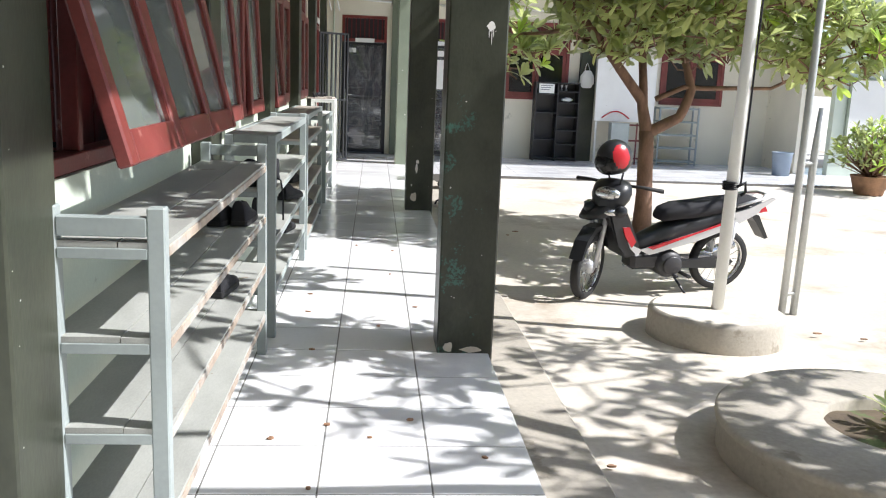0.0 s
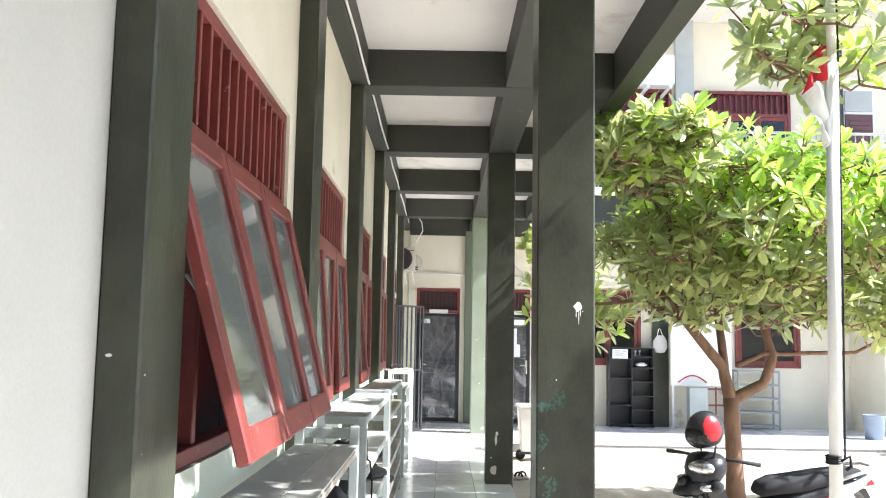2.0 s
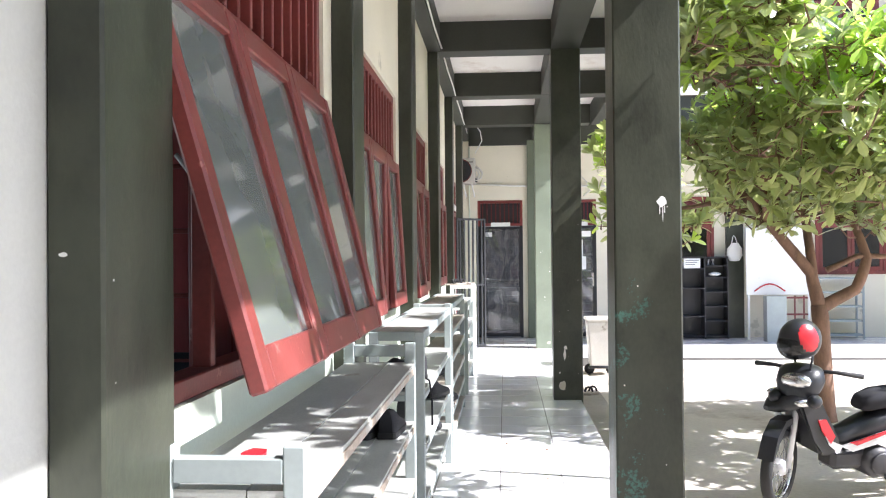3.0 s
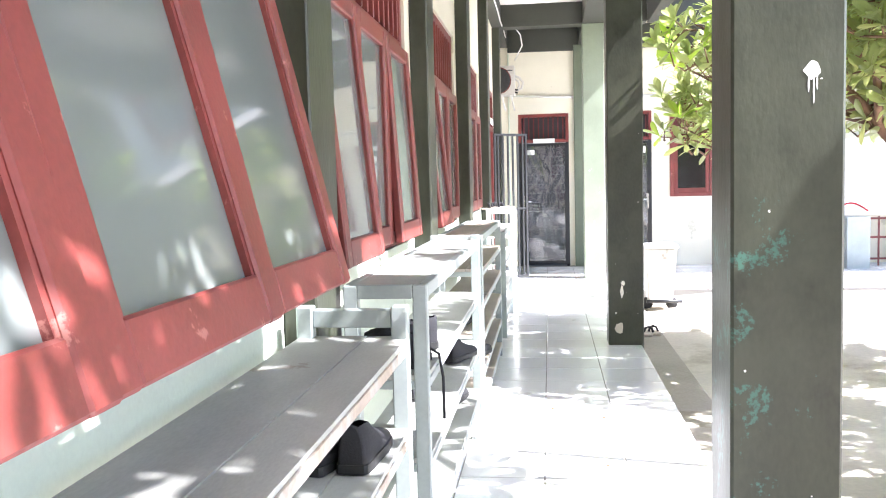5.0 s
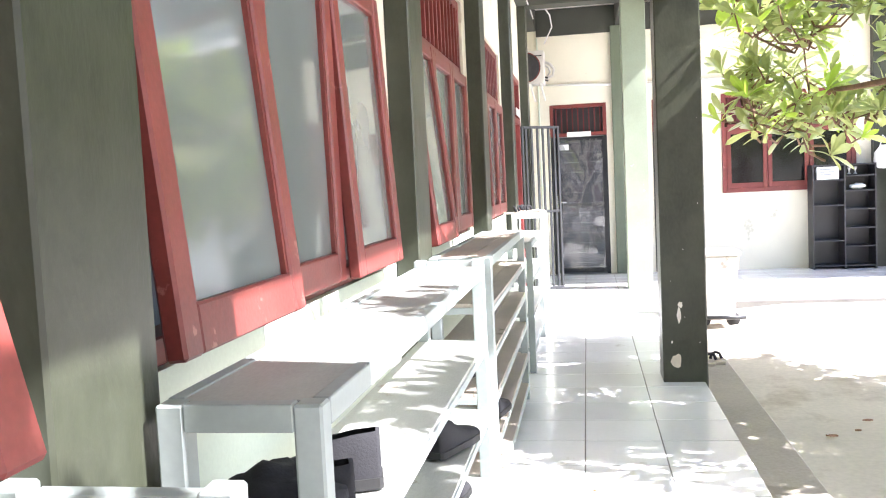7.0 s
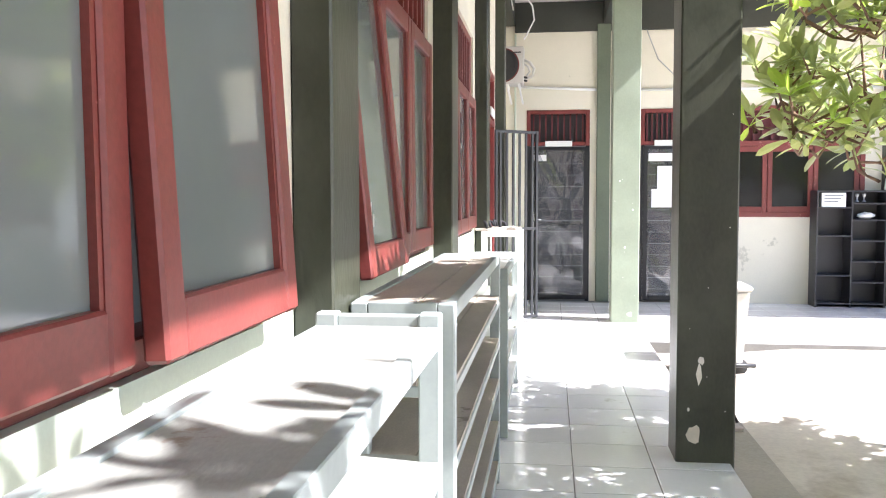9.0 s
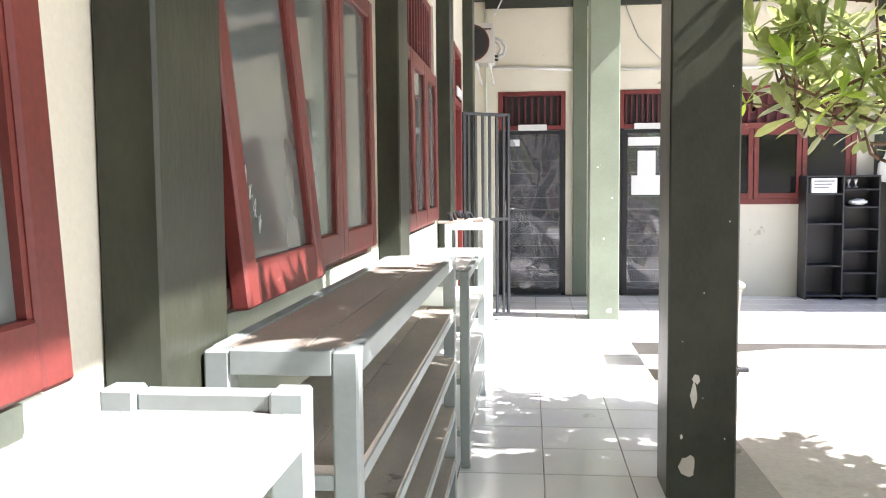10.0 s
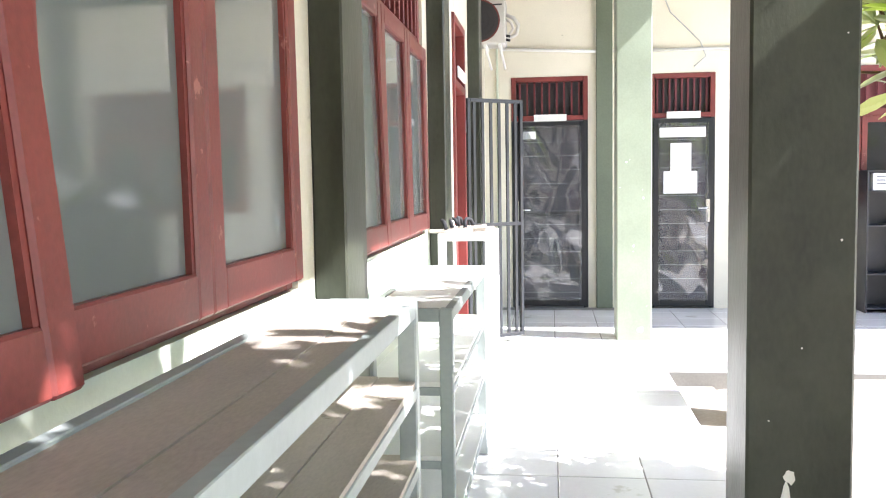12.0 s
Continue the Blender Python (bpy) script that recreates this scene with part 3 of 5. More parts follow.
    boxpart("name_plate", (xm - 0.17, xm + 0.17, y - 0.075, y - 0.062, 1.975, 2.045), WHITE, d, "white name plate", 0.002)
    return d, a, b, y


d1, a, b, y = steel_door(1, D1[0], D1[1], "black steel grille door with crumpled plastic sheet and red transom", False, True)
boxpart("sticker", (a + 0.06, a + 0.22, y - 0.088, y - 0.085, 1.79, 1.87), PAPER, d1, "small white sticker", 0)
d2, a, b, y = steel_door(2, D2[0], D2[1], "black steel grille door with two white paper notices", True, False)
boxpart("sticker", (a + 0.06, b - 0.08, y - 0.088, y - 0.085, 1.78, 1.88), PAPER, d2, "white strip of paper", 0)
boxpart("notice", (a + 0.17, a + 0.38, y - 0.089, y - 0.086, 1.42, 1.72), PAPER, d2, "white paper notice", 0)
boxpart("notice", (a + 0.10, a + 0.44, y - 0.093, y - 0.09, 1.2, 1.43), PAPER, d2, "white paper notice", 0)

# red door in the corridor wall and its black gate leaf, standing open
d3 = thing("door_3", "maroon red door frame with open black barred gate in the corridor wall", "door", kind="structure")
bm = bmesh.new()
box(bm, WALL - 0.1, WALL + 0.02, DOOR0, DOOR0 + 0.06, 0, HEAD, 0.004)
box(bm, WALL - 0.1, WALL + 0.02, DOOR1 - 0.06, DOOR1, 0, HEAD, 0.004)
for z0, z1 in ((HEAD - 0.06, HEAD), (2.04, 2.1)):
    box(bm, WALL - 0.1, WALL + 0.019, DOOR0 + 0.06, DOOR1 - 0.06, z0, z1, 0.004)
part("door_frame", bm, RED, d3)
boxpart("door_leaf", (WALL - 0.09, WALL - 0.05, DOOR0 + 0.06, DOOR1 - 0.06, 0.01, 2.04), RED, d3, "red wooden door leaf")
boxpart("transom_board", (WALL - 0.09, WALL - 0.06, DOOR0 + 0.06, DOOR1 - 0.06, 2.1, HEAD - 0.06), DARKRED, d3)
boxpart("name_plate", (WALL + 0.02, WALL + 0.035, DOOR0 + 0.15, DOOR1 - 0.15, 2.12, 2.2), WHITE, d3, "white name plate")
gate = thing("gate", "black steel barred gate leaf standing open from the corridor wall", "gate", m=Matrix.Translation((WALL + 0.02, DOOR1 + 0.05, 0)) @ Matrix.Rotation(radians(38), 4, "Z"))
gw = 0.55
bm = bmesh.new()
for q in ((0, 0.03, 0.05, 2.03), (gw - 0.03, gw, 0.05, 2.03)):
    box(bm, q[0], q[1], -0.015, 0.015, q[2], q[3], 0.003)
for z in (0.05, 0.985, 2.0):
    box(bm, 0.03, gw - 0.03, -0.015, 0.015, z, z + 0.03, 0.003)
part("gate_frame", bm, BLACK, gate)
for i in range(6):
    xx = 0.03 + (gw - 0.06) * (i + 0.5) / 6
    bm = bmesh.new()
    box(bm, xx - 0.012, xx + 0.012, -0.008, 0.008, 0.08, 2.0)
    part("bar", bm, BLACK, gate)
for z in (0.2, 1.8):
    bm = bmesh.new()
    tube(bm, [(-0.012, 0, z - 0.05), (-0.012, 0, z + 0.05)], 0.014, 8)
    part("hinge", bm, BLACK, gate)

# ---- air conditioner, pipes, cables ----
ac = thing("air_conditioner", "white outdoor air conditioner unit on wall brackets above the door", "air conditioner", m=Matrix.Translation((0, 0, 0)))
boxpart("casing", (-0.79, -0.53, 15.6, 15.95, 2.68, 3.12), BINW, ac, "", 0.012)
for r, mat, name, y in ((0.205, RED, "fan_ring", 15.597), (0.19, BLACKBOARD, "fan_opening", 15.594)):
    bm = bmesh.new()
    rim = [(-0.785 + r * math.cos(radians(-90 + 10 * i)), y, 2.9 + r * math.sin(radians(-90 + 10 * i))) for i in range(19)]
    front = [bm.verts.new(p) for p in rim]
    rear = [bm.verts.new((p[0], 15.601, p[2])) for p in rim]
    bm.faces.new(front)
    for i in range(18):
        bm.faces.new((front[i], front[i + 1], rear[i + 1], rear[i]))
    part(name, bm, mat, ac, "dull red ring round the fan" if name == "fan_ring" else "dark round fan opening")
for r in (0.05, 0.1, 0.15):
    bm = bmesh.new()
    tube(bm, [(-0.785 + r * math.cos(radians(-88 + 11 * i)), 15.59, 2.9 + r * math.sin(radians(-88 + 11 * i))) for i in range(17)], 0.004, 5)
    part("grille_wire", bm, BLACK, ac)
boxpart("name_strip", (-0.68, -0.56, 15.597, 15.601, 3.04, 3.055), BLACKBOARD, ac, "dark printed strip", 0)
boxpart("sticker", (-0.66, -0.61, 15.597, 15.601, 2.9, 2.94), PALE, ac, "pale green sticker", 0)
for x in (-0.74, -0.6):
    bm = bmesh.new()
    box(bm, x, x + 0.03, 15.6, 15.97, 2.65, 2.68, 0.003)
    tube(bm, [(x + 0.015, 15.62, 2.66), (x + 0.05, 15.97, 2.48)], 0.014, 6)
    part("bracket", bm, WHITE, ac)
bm = bmesh.new()
tube(bm, [(-0.53, 15.8, 2.98), (-0.46, 15.78, 2.95), (-0.41, 15.8, 2.88), (-0.43, 15.84, 2.8), (-0.5, 15.86, 2.77), (-0.53, 15.86, 2.78)], 0.018, 8)
tube(bm, [(-0.53, 15.75, 2.93), (-0.48, 15.74, 2.9), (-0.46, 15.76, 2.84), (-0.5, 15.78, 2.79)], 0.014, 8)
part("hose", bm, BINW, ac, "pale insulated hose")
for z in (2.73, 2.77):
    bm = bmesh.new()
    tube(bm, [(-0.53, 15.72, z), (-0.49, 15.71, z - 0.01)], 0.013, 8)
    part("valve", bm, BLACK, ac, "dark pipe valve")


def pipe(name, label, pts, r, mat, cat="pipe"):
    bm = bmesh.new()
    tube(bm, pts, r, 8)
    return tagged(part(name, bm, mat), label, cat)


pipe("drain_pipe", "white plastic drain pipe along the end wall", [(-0.6, END - 0.03, 2.735), (0.45, END - 0.03, 2.68)], 0.017, WHITE)
pipe("drain_pipe", "white plastic drain pipe along the end wall", [(0.54, END - 0.03, 2.68), (3.8, END - 0.03, 2.66)], 0.017, WHITE)
pipe("conduit", "thin grey conduit down the corner of the end wall", [(-0.66, END - 0.02, 0.3), (-0.66, END - 0.02, 3.4)], 0.012, PALE)
pipe("ceiling_cable", "white cable clipped along the wall beam", [(PIL + 0.045, -2 + i * 0.5, 3.52 + 0.012 * math.sin(i * 1.7)) for i in range(36)], 0.009, WHITE, "cable")
pipe("hanging_cable", "grey cable hanging over the second door", [(0.95, END - 0.03, 3.5), (1.0, END - 0.05, 3.35), (1.12, END - 0.05, 3.05), (1.42, END - 0.04, 2.75), (1.48, END - 0.03, 2.6), (1.36, END - 0.03, 2.5)], 0.007, GALV, "cable")
pipe("hanging_cable", "loose cable looping from the beam above the air conditioner", [(-0.62, 15.0, 3.8), (-0.5, 15.1, 3.6), (-0.42, 15.2, 3.5), (-0.4, 15.3, 3.36), (-0.52, 15.5, 3.18)], 0.009, WHITE, "cable")


# ---- classroom windows across the yard ----
def classroom_window(n, x0, x1, z0, z1, y, leaves, label, curtains=False):
    w = thing(f"window_{n}", label, "window", kind="structure")
    fw = 0.06
    bm = bmesh.new()
    for a, b, c, d in ((x0, x0 + fw, z0, z1), (x1 - fw, x1, z0, z1), (x0 + fw, x1 - fw, z1 - fw, z1), (x0 + fw, x1 - fw, z0, z0 + fw), (x0 + fw, x1 - fw, z1 - 0.5, z1 - 0.43)):
        box(bm, a, b, y - 0.03, y + 0.1, c, d, 0.004)
    part("window_frame", bm, RED, w)
    for i in range(int((x1 - x0) / 0.11)):
        xx = x0 + fw + 0.05 + i * 0.11
        if xx < x1 - fw:
            boxpart("bar", (xx - 0.012, xx + 0.012, y, y + 0.03, z1 - 0.43, z1 - fw), DARKRED, w, "", 0)
    # Dark sheet again stands for the gloom behind these bars.
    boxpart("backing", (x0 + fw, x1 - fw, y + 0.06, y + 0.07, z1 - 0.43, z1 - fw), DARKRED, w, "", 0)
    lw = (x1 - x0 - 2 * fw) / leaves
    for i in range(leaves):
        a = x0 + fw + i * lw
        bm = bmesh.new()
        s = 0.06
        for q in ((a + 0.004, a + s, z0 + fw, z1 - 0.5), (a + lw - s, a + lw - 0.004, z0 + fw, z1 - 0.5)):
            box(bm, q[0], q[1], y - 0.02, y + 0.02, q[2], q[3], 0.004)
        for q in ((z0 + fw, z0 + fw + 0.07), (z1 - 0.57, z1 - 0.5)):
            box(bm, a + s, a + lw - s, y - 0.019, y + 0.019, q[0], q[1], 0.004)
        sa = part("sash", bm, RED, w)
        g = boxpart("pane", (a + s, a + lw - s, y - 0.003, y + 0.003, z0 + fw + 0.07, z1 - 0.57), DARKPANE, sa, "", 0)
        g.visible_shadow = False
        if curtains and i != 1:
            boxpart("curtain", (a + s, a + lw - s, y + 0.03, y + 0.045, z0 + fw, z1 - 0.52), CURTAIN, w, "pale curtain", 0)
    return w


classroom_window(11, *W_A, END, 3, "red-framed classroom window with dark glass and barred transom")
classroom_window(12, *W_B, END, 2, "red-framed classroom window with dark glass and barred transom")
classroom_window(13, 4.65, 6.43, 4.85, 6.24, END - 0.1, 3, "red-framed upper storey window with pale curtains", True)
classroom_window(14, 3.18, 4.2, 4.85, 6.25, END - 0.1, 1, "red-framed upper storey window", False)
d4 = thing("door_4", "purple-brown panelled door on the upper storey", "door", kind="structure")
boxpart("door_leaf", (7.48, 8.0, END - 0.06, END - 0.02, 4.02, 5.85), WOODDOOR, d4)
boxpart("door_frame", (7.425, 8.06, END - 0.04, END - 0.001, 4.02, 6.55), WHITE, d4, "grey-white frame")
boxpart("transom", (7.48, 8.0, END - 0.06, END - 0.03, 5.9, 6.3), GREYBLUE, d4, "grey transom panel")
for i in range(9):
    boxpart("slat", (7.55, 7.93, END - 0.075, END - 0.055, 5.0 + i * 0.09, 5.06 + i * 0.09), WOODDOOR, d4)
uac = thing("air_conditioner", "white outdoor air conditioner standing on the upper wall", "air conditioner")
boxpart("casing", (3.53, 4.1, END - 0.75, END - 0.45, 6.15, 6.72), WHITE, uac, "", 0.02)
for xx in (3.6, 4.0):
    boxpart("bracket", (xx, xx + 0.04, END - 0.75, END, 6.09, 6.15), WHITE, uac)

# balcony railing
rail = thing("railing", "grey steel balcony railing with thin upright bars", "railing", kind="structure")
bm = bmesh.new()
tube(bm, [(1.5, 14.55, 5.02), (16, 14.55, 5.02)], 0.025, 8)
part("top_rail", bm, GALV, rail)
bm = bmesh.new()
tube(bm, [(1.5, 14.55, 4.14), (16, 14.55, 4.14)], 0.015, 6)
part("bottom_rail", bm, GALV, rail)
bm = bmesh.new()
box(bm, -0.008, 0.008, 14.542, 14.558, 4.02, 5.0)
me = mesh_of("baluster", bm, GREY)
for i in range(110):
    o = new("baluster", me)
    o.parent, o.location = rail, (1.6 + i * 0.13, 0, 0)

# ---- yard ----
drum = thing("concrete_plinth", "low round rendered concrete plinth carrying the flagpole", "plinth", m=Matrix.Translation((2.26, 5.42, GROUND - 0.03)))
bm = bmesh.new()
lathe(bm, [(0.425, 0), (0.42, 0.17), (0.412, 0.188), (0.39, 0.198)], sides=48)
part("side", bm, CONCRETE, drum)
bm = bmesh.new()
lathe(bm, [(0.39, 0.198), (0.2, 0.2), (0.001, 0.2)], sides=48)
part("top", bm, YARD, drum, "pale dusty plinth top")
pole = thing("flagpole", "white painted steel flagpole with rope and folded flag", "flagpole", m=Matrix.Translation((2.26, 5.41, 0)))
bm = bmesh.new()
tube(bm, [(0, 0, 0.045), (0.06, 0, 3.2)], 0.038, 14)
tube(bm, [(0.06, 0, 3.2), (0.05, 0, 6.2)], 0.028, 14)
part("pole", bm, WHITE, pole)
bm = bmesh.new()
tube(bm, [(0.06, -0.02, 0.83), (0.08, -0.02, 2.0), (0.10, 0, 3.3), (0.09, 0, 6.0)], 0.006, 6)
for i in range(4):
    lathe(bm, [(0.038, 0.80 + i * 0.013), (0.05, 0.807 + i * 0.013), (0.038, 0.814 + i * 0.013)], sides=14)
tube(bm, [(0.03, -0.03, 0.82), (0.085, -0.03, 0.85), (0.09, -0.03, 0.79), (0.06, -0.03, 0.77)], 0.01, 6)
part("rope", bm, CLOTH, pole, "dark rope tied round the pole")
bm = bmesh.new()
tube(bm, [(0.03, 0, 1.1), (0.07, 0, 1.08), (0.075, 0, 1.12)], 0.006, 6)
part("hook", bm, GALV, pole)


def flag_sheet(z0, z1, w0, w1, mat, label):
    bm = bmesh.new()
    g = []
    for i in range(9):
        col = []
        for j in range(13):
            z = z1 + (z0 - z1) * j / 12
            w = w0 + (w1 - w0) * j / 12
            u = i / 8
            col.append(bm.verts.new((0.04 - w * u, 0.05 * math.sin(u * 9 + j * 0.35) * (0.3 + u), z - 0.09 * u * u + 0.012 * math.sin(j))))
        g.append(col)
    for a, b in zip(g, g[1:]):
        for j in range(12):
            f = bm.faces.new((a[j], b[j], b[j + 1], a[j + 1]))
            f.smooth = True
    part("flag_cloth", bm, mat, pole, label)


flag_sheet(3.10, 3.32, 0.12, 0.16, FLAGRED, "red half of the hanging flag")
flag_sheet(2.76, 3.10, 0.18, 0.03, PAPER, "white half of the hanging flag")

for x, y in ((2.95, 5.95), (3.06, 6.0)):
    bm = bmesh.new()
    tube(bm, [(x, y, GROUND - 0.05), (x + 0.02, y, 1.0), (x + 0.05, y + 0.02, 3.4 if x < 3.03 else 1.3)], 0.026, 12)
    p = part("steel_post", bm, GALV)
    tagged(p, "grey galvanised steel post with rusty foot", "post", "pair of steel posts")
pipe("steel_tie", "short steel bar between the two posts", [(2.95, 5.95, 0.02), (3.06, 6.0, 0.02)], 0.014, GALV, "bar")
pipe("steel_tie", "short steel bar between the two posts", [(2.97, 5.95, 0.93), (3.08, 6.0, 0.93)], 0.014, GALV, "bar")

# round planter with wide rim
pl = thing("planter", "round rendered concrete planter with a wide smooth rim", "planter", m=Matrix.Translation((2.33, 3.52, GROUND - 0.12)))
bm = bmesh.new()
lathe(bm, [(0.75, 0), (0.75, 0.245), (0.765, 0.25), (0.765, 0.275), (0.75, 0.287), (0.33, 0.29), (0.32, 0.28), (0.32, 0.1)], sides=64)
part("rim", bm, CONCRETE, pl)
bm = bmesh.new()
lathe(bm, [(0.325, 0.24), (0.2, 0.245), (0.1, 0.25), (0.001, 0.25)], sides=40)
for v in bm.verts:
    v.co.z += 0.02 * noise.noise(v.co * 6)
part("soil", bm, SOIL, pl, "dark soil with moss")


# ---- trees ----
def leaf_template(length, width):
    """A long leaf folded a little along its rib and drooping at the tip."""
    prof = ((0.0, 0.06), (0.3, 0.5), (0.65, 1.0), (0.87, 0.78), (1.0, 0.05))
    vs, fs = [], []
    for u, w in prof:
        dz = -0.25 * length * u * u
        for s in (-1, 0, 1):
            vs.append((length * u, s * width / 2 * w, dz + (0.08 * width if s else 0)))
    for i in range(len(prof) - 1):
        for s in (0, 1):
            a = i * 3 + s
            fs.append((a, a + 1, a + 4, a + 3))
    return np.array(vs), fs


def foliage(name, tips, rng, length, mat_old, mat_young, parent, young=0.2, per=9):
    """Rosettes of long leaves at the twig ends."""
    base, faces = leaf_template(1.0, 0.32)
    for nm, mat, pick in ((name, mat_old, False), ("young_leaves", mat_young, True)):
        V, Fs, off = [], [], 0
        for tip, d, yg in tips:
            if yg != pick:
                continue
            q = Vector(d).to_track_quat("Z", "Y")
            n = per + rng.randint(-2, 2)
            for i in range(n):
                az = 2.399 * i + rng.random()
                el = radians(rng.uniform(-20, 65) if i > 2 else rng.uniform(50, 85))
                L = length * rng.uniform(0.65, 1.15)
                m = Matrix.Translation(tip) @ q.to_matrix().to_4x4() @ Matrix.Rotation(az, 4, "Z") @ Matrix.Rotation(-el, 4, "Y") @ Matrix.Rotation(rng.uniform(-0.5, 0.5), 4, "X")
                a = np.array(m)
                pts = base * L @ a[:3, :3].T + a[:3, 3]
                V.append(pts)
                Fs += [tuple(k + off for k in f) for f in faces]
                off += len(base)
        if not V:
            continue
        me = bpy.data.meshes.new(nm)
        me.from_pydata(np.concatenate(V).tolist(), [], Fs)
        me.materials.append(mat)
        o = new(nm, me)
        o.parent = parent
        o["kind"] = "stuff"


def grow(rng, limbs, crown, n_tips, floor_z, lift=None):
    """Tips spread in the crown's shell and filling; each hangs on the nearest limb by a thin twig."""
    tips = []
    c, r = Vector(crown[0]), Vector(crown[1])
    while len(tips) < n_tips:
        p = Vector((rng.uniform(-1, 1), rng.uniform(-1, 1), rng.uniform(-1, 1)))
        k = p.length
        if k > 1 or k < 0.35:
            continue
        lump = 0.78 + 0.35 * noise.noise(p * 2.3 + c)
        if k > lump:
            continue
        q = Vector((c.x + p.x * r.x, c.y + p.y * r.y, c.z + p.z * r.z))
        if q.z < floor_z + (max(0.0, lift - q.y) * 0.55 if lift else 0.0):
            continue
        # Young leaves gather on top and sunward: part growth, part painted sunlight.
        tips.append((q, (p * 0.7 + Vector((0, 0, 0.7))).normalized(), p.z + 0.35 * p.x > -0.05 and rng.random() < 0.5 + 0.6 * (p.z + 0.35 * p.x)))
    return tips


def tree(name, label, base, limbs, crown, n_tips, seed, length=0.2, floor_z=1.4, extra=(), lift=None):
    rng = random.Random(seed)
    t = thing(name, label, "tree", m=Matrix.Translation(base))
    inv = Matrix.Translation(base).inverted()
    L = lambda p: inv @ Vector(p)
    nodes = []
    bm = bmesh.new()
    for k, limb in enumerate(limbs):
        pts = []
        for a, b in zip(limb, limb[1:]):
            for i in range(4):
                u = i / 4
                p = Vector(a[:3]).lerp(Vector(b[:3]), u)
                w = 0.02 * noise.noise_vector(p * 3)
                pts.append((p + w, a[3] + (b[3] - a[3]) * u))
        pts.append((Vector(limb[-1][:3]), limb[-1][3]))
        if k == 0:
            trunk = bmesh.new()
            tube(trunk, [L(p) for p, r in pts], [r for p, r in pts], 14)
            part("trunk", trunk, BARK, t)
        else:
            limb_bm = bmesh.new()
            tube(limb_bm, [L(p) for p, r in pts], [r for p, r in pts], 8)
            part("limb", limb_bm, BARK, t)
        nodes += [p for p, r in pts[3:]]
    tips = grow(rng, limbs, crown, n_tips, floor_z, lift)
    for c2, r2, n2 in extra:
        tips += [(p, d, rng.random() < 0.14) for p, d, y in grow(rng, limbs, (c2, r2), n2, 0.5)]
    for p, d, y in tips:
        nearest = min(nodes, key=lambda q: (q - p).length + (0.25 if q.z > p.z else 0))
        if (nearest - p).length < 2.6:
            mid = nearest.lerp(p, 0.55) + 0.12 * (nearest - p).length * noise.noise_vector(p * 2.0) + Vector((0, 0, -0.05))
            tube(bm, [L(nearest), L(mid), L(p)], [0.011, 0.008, 0.005], 5, False)
            nodes += [mid, p - d * 0.05]
    part("twig", bm, BARK, t)["kind"] = "stuff"
    foliage("leaves", [(L(p), d, y) for p, d, y in tips], rng, length, LEAF, YOUNG_LIT, t)
    return t


TX, TY = 2.95, 9.2
tree("courtyard_tree", "small broad-leaved tree with forked trunk and dense green crown", (TX, TY, GROUND),
     [[(TX, TY, GROUND - 0.05, 0.11), (TX - 0.02, TY, 0.3, 0.085), (TX - 0.05, TY, 0.95, 0.075)],
      [(TX - 0.05, TY, 0.9, 0.07), (TX - 0.12, TY, 1.25, 0.055), (TX - 0.55, TY - 0.1, 1.75, 0.045), (TX - 1.0, TY - 0.2, 2.2, 0.03)],
      [(TX - 0.05, TY, 0.92, 0.065), (TX + 0.28, TY, 1.1, 0.055), (TX + 0.38, TY, 1.38, 0.05), (TX + 0.3, TY + 0.1, 1.75, 0.035), (TX + 0.5, TY, 2.6, 0.02)],
      [(TX - 0.1, TY, 1.2, 0.05), (TX - 0.1, TY + 0.2, 1.8, 0.04), (TX, TY + 0.4, 2.7, 0.02)],
      [(TX + 0.02, TY, 1.28, 0.03), (TX + 0.3, TY, 1.4, 0.026), (TX + 1.2, TY - 0.05, 1.42, 0.018), (TX + 1.7, TY - 0.1, 1.7, 0.012)],
      [(TX - 0.55, TY - 0.1, 1.75, 0.035), (TX - 0.9, TY + 0.6, 1.95, 0.025), (TX - 1.35, TY + 1.2, 1.9, 0.014)],
      [(TX - 0.55, TY - 0.1, 1.75, 0.035), (TX - 0.9, TY - 0.9, 2.6, 0.025), (TX - 1.1, TY - 1.6, 3.1, 0.014)]],
     ((TX + 0.08, TY - 0.35, 2.52), (1.64, 2.1, 1.18)), 980, 11, 0.2, 1.5, lift=8.7,
     # Third and fourth clumps, mostly out of view, are added to shade rack and yard.
     extra=(((1.62, 10.5, 1.92), (0.8, 0.6, 0.55), 75), ((1.38, 9.9, 2.5), (0.5, 0.6, 0.42), 48), ((1.72, 7.6, 3.08), (0.62, 0.95, 0.40), 215), ((4.4, 7.0, 2.75), (1.1, 1.1, 0.6), 190), ((4.6, 9.0, 2.0), (1.1, 1.0, 0.62), 230)))
SX, SY = 4.6, 2.6
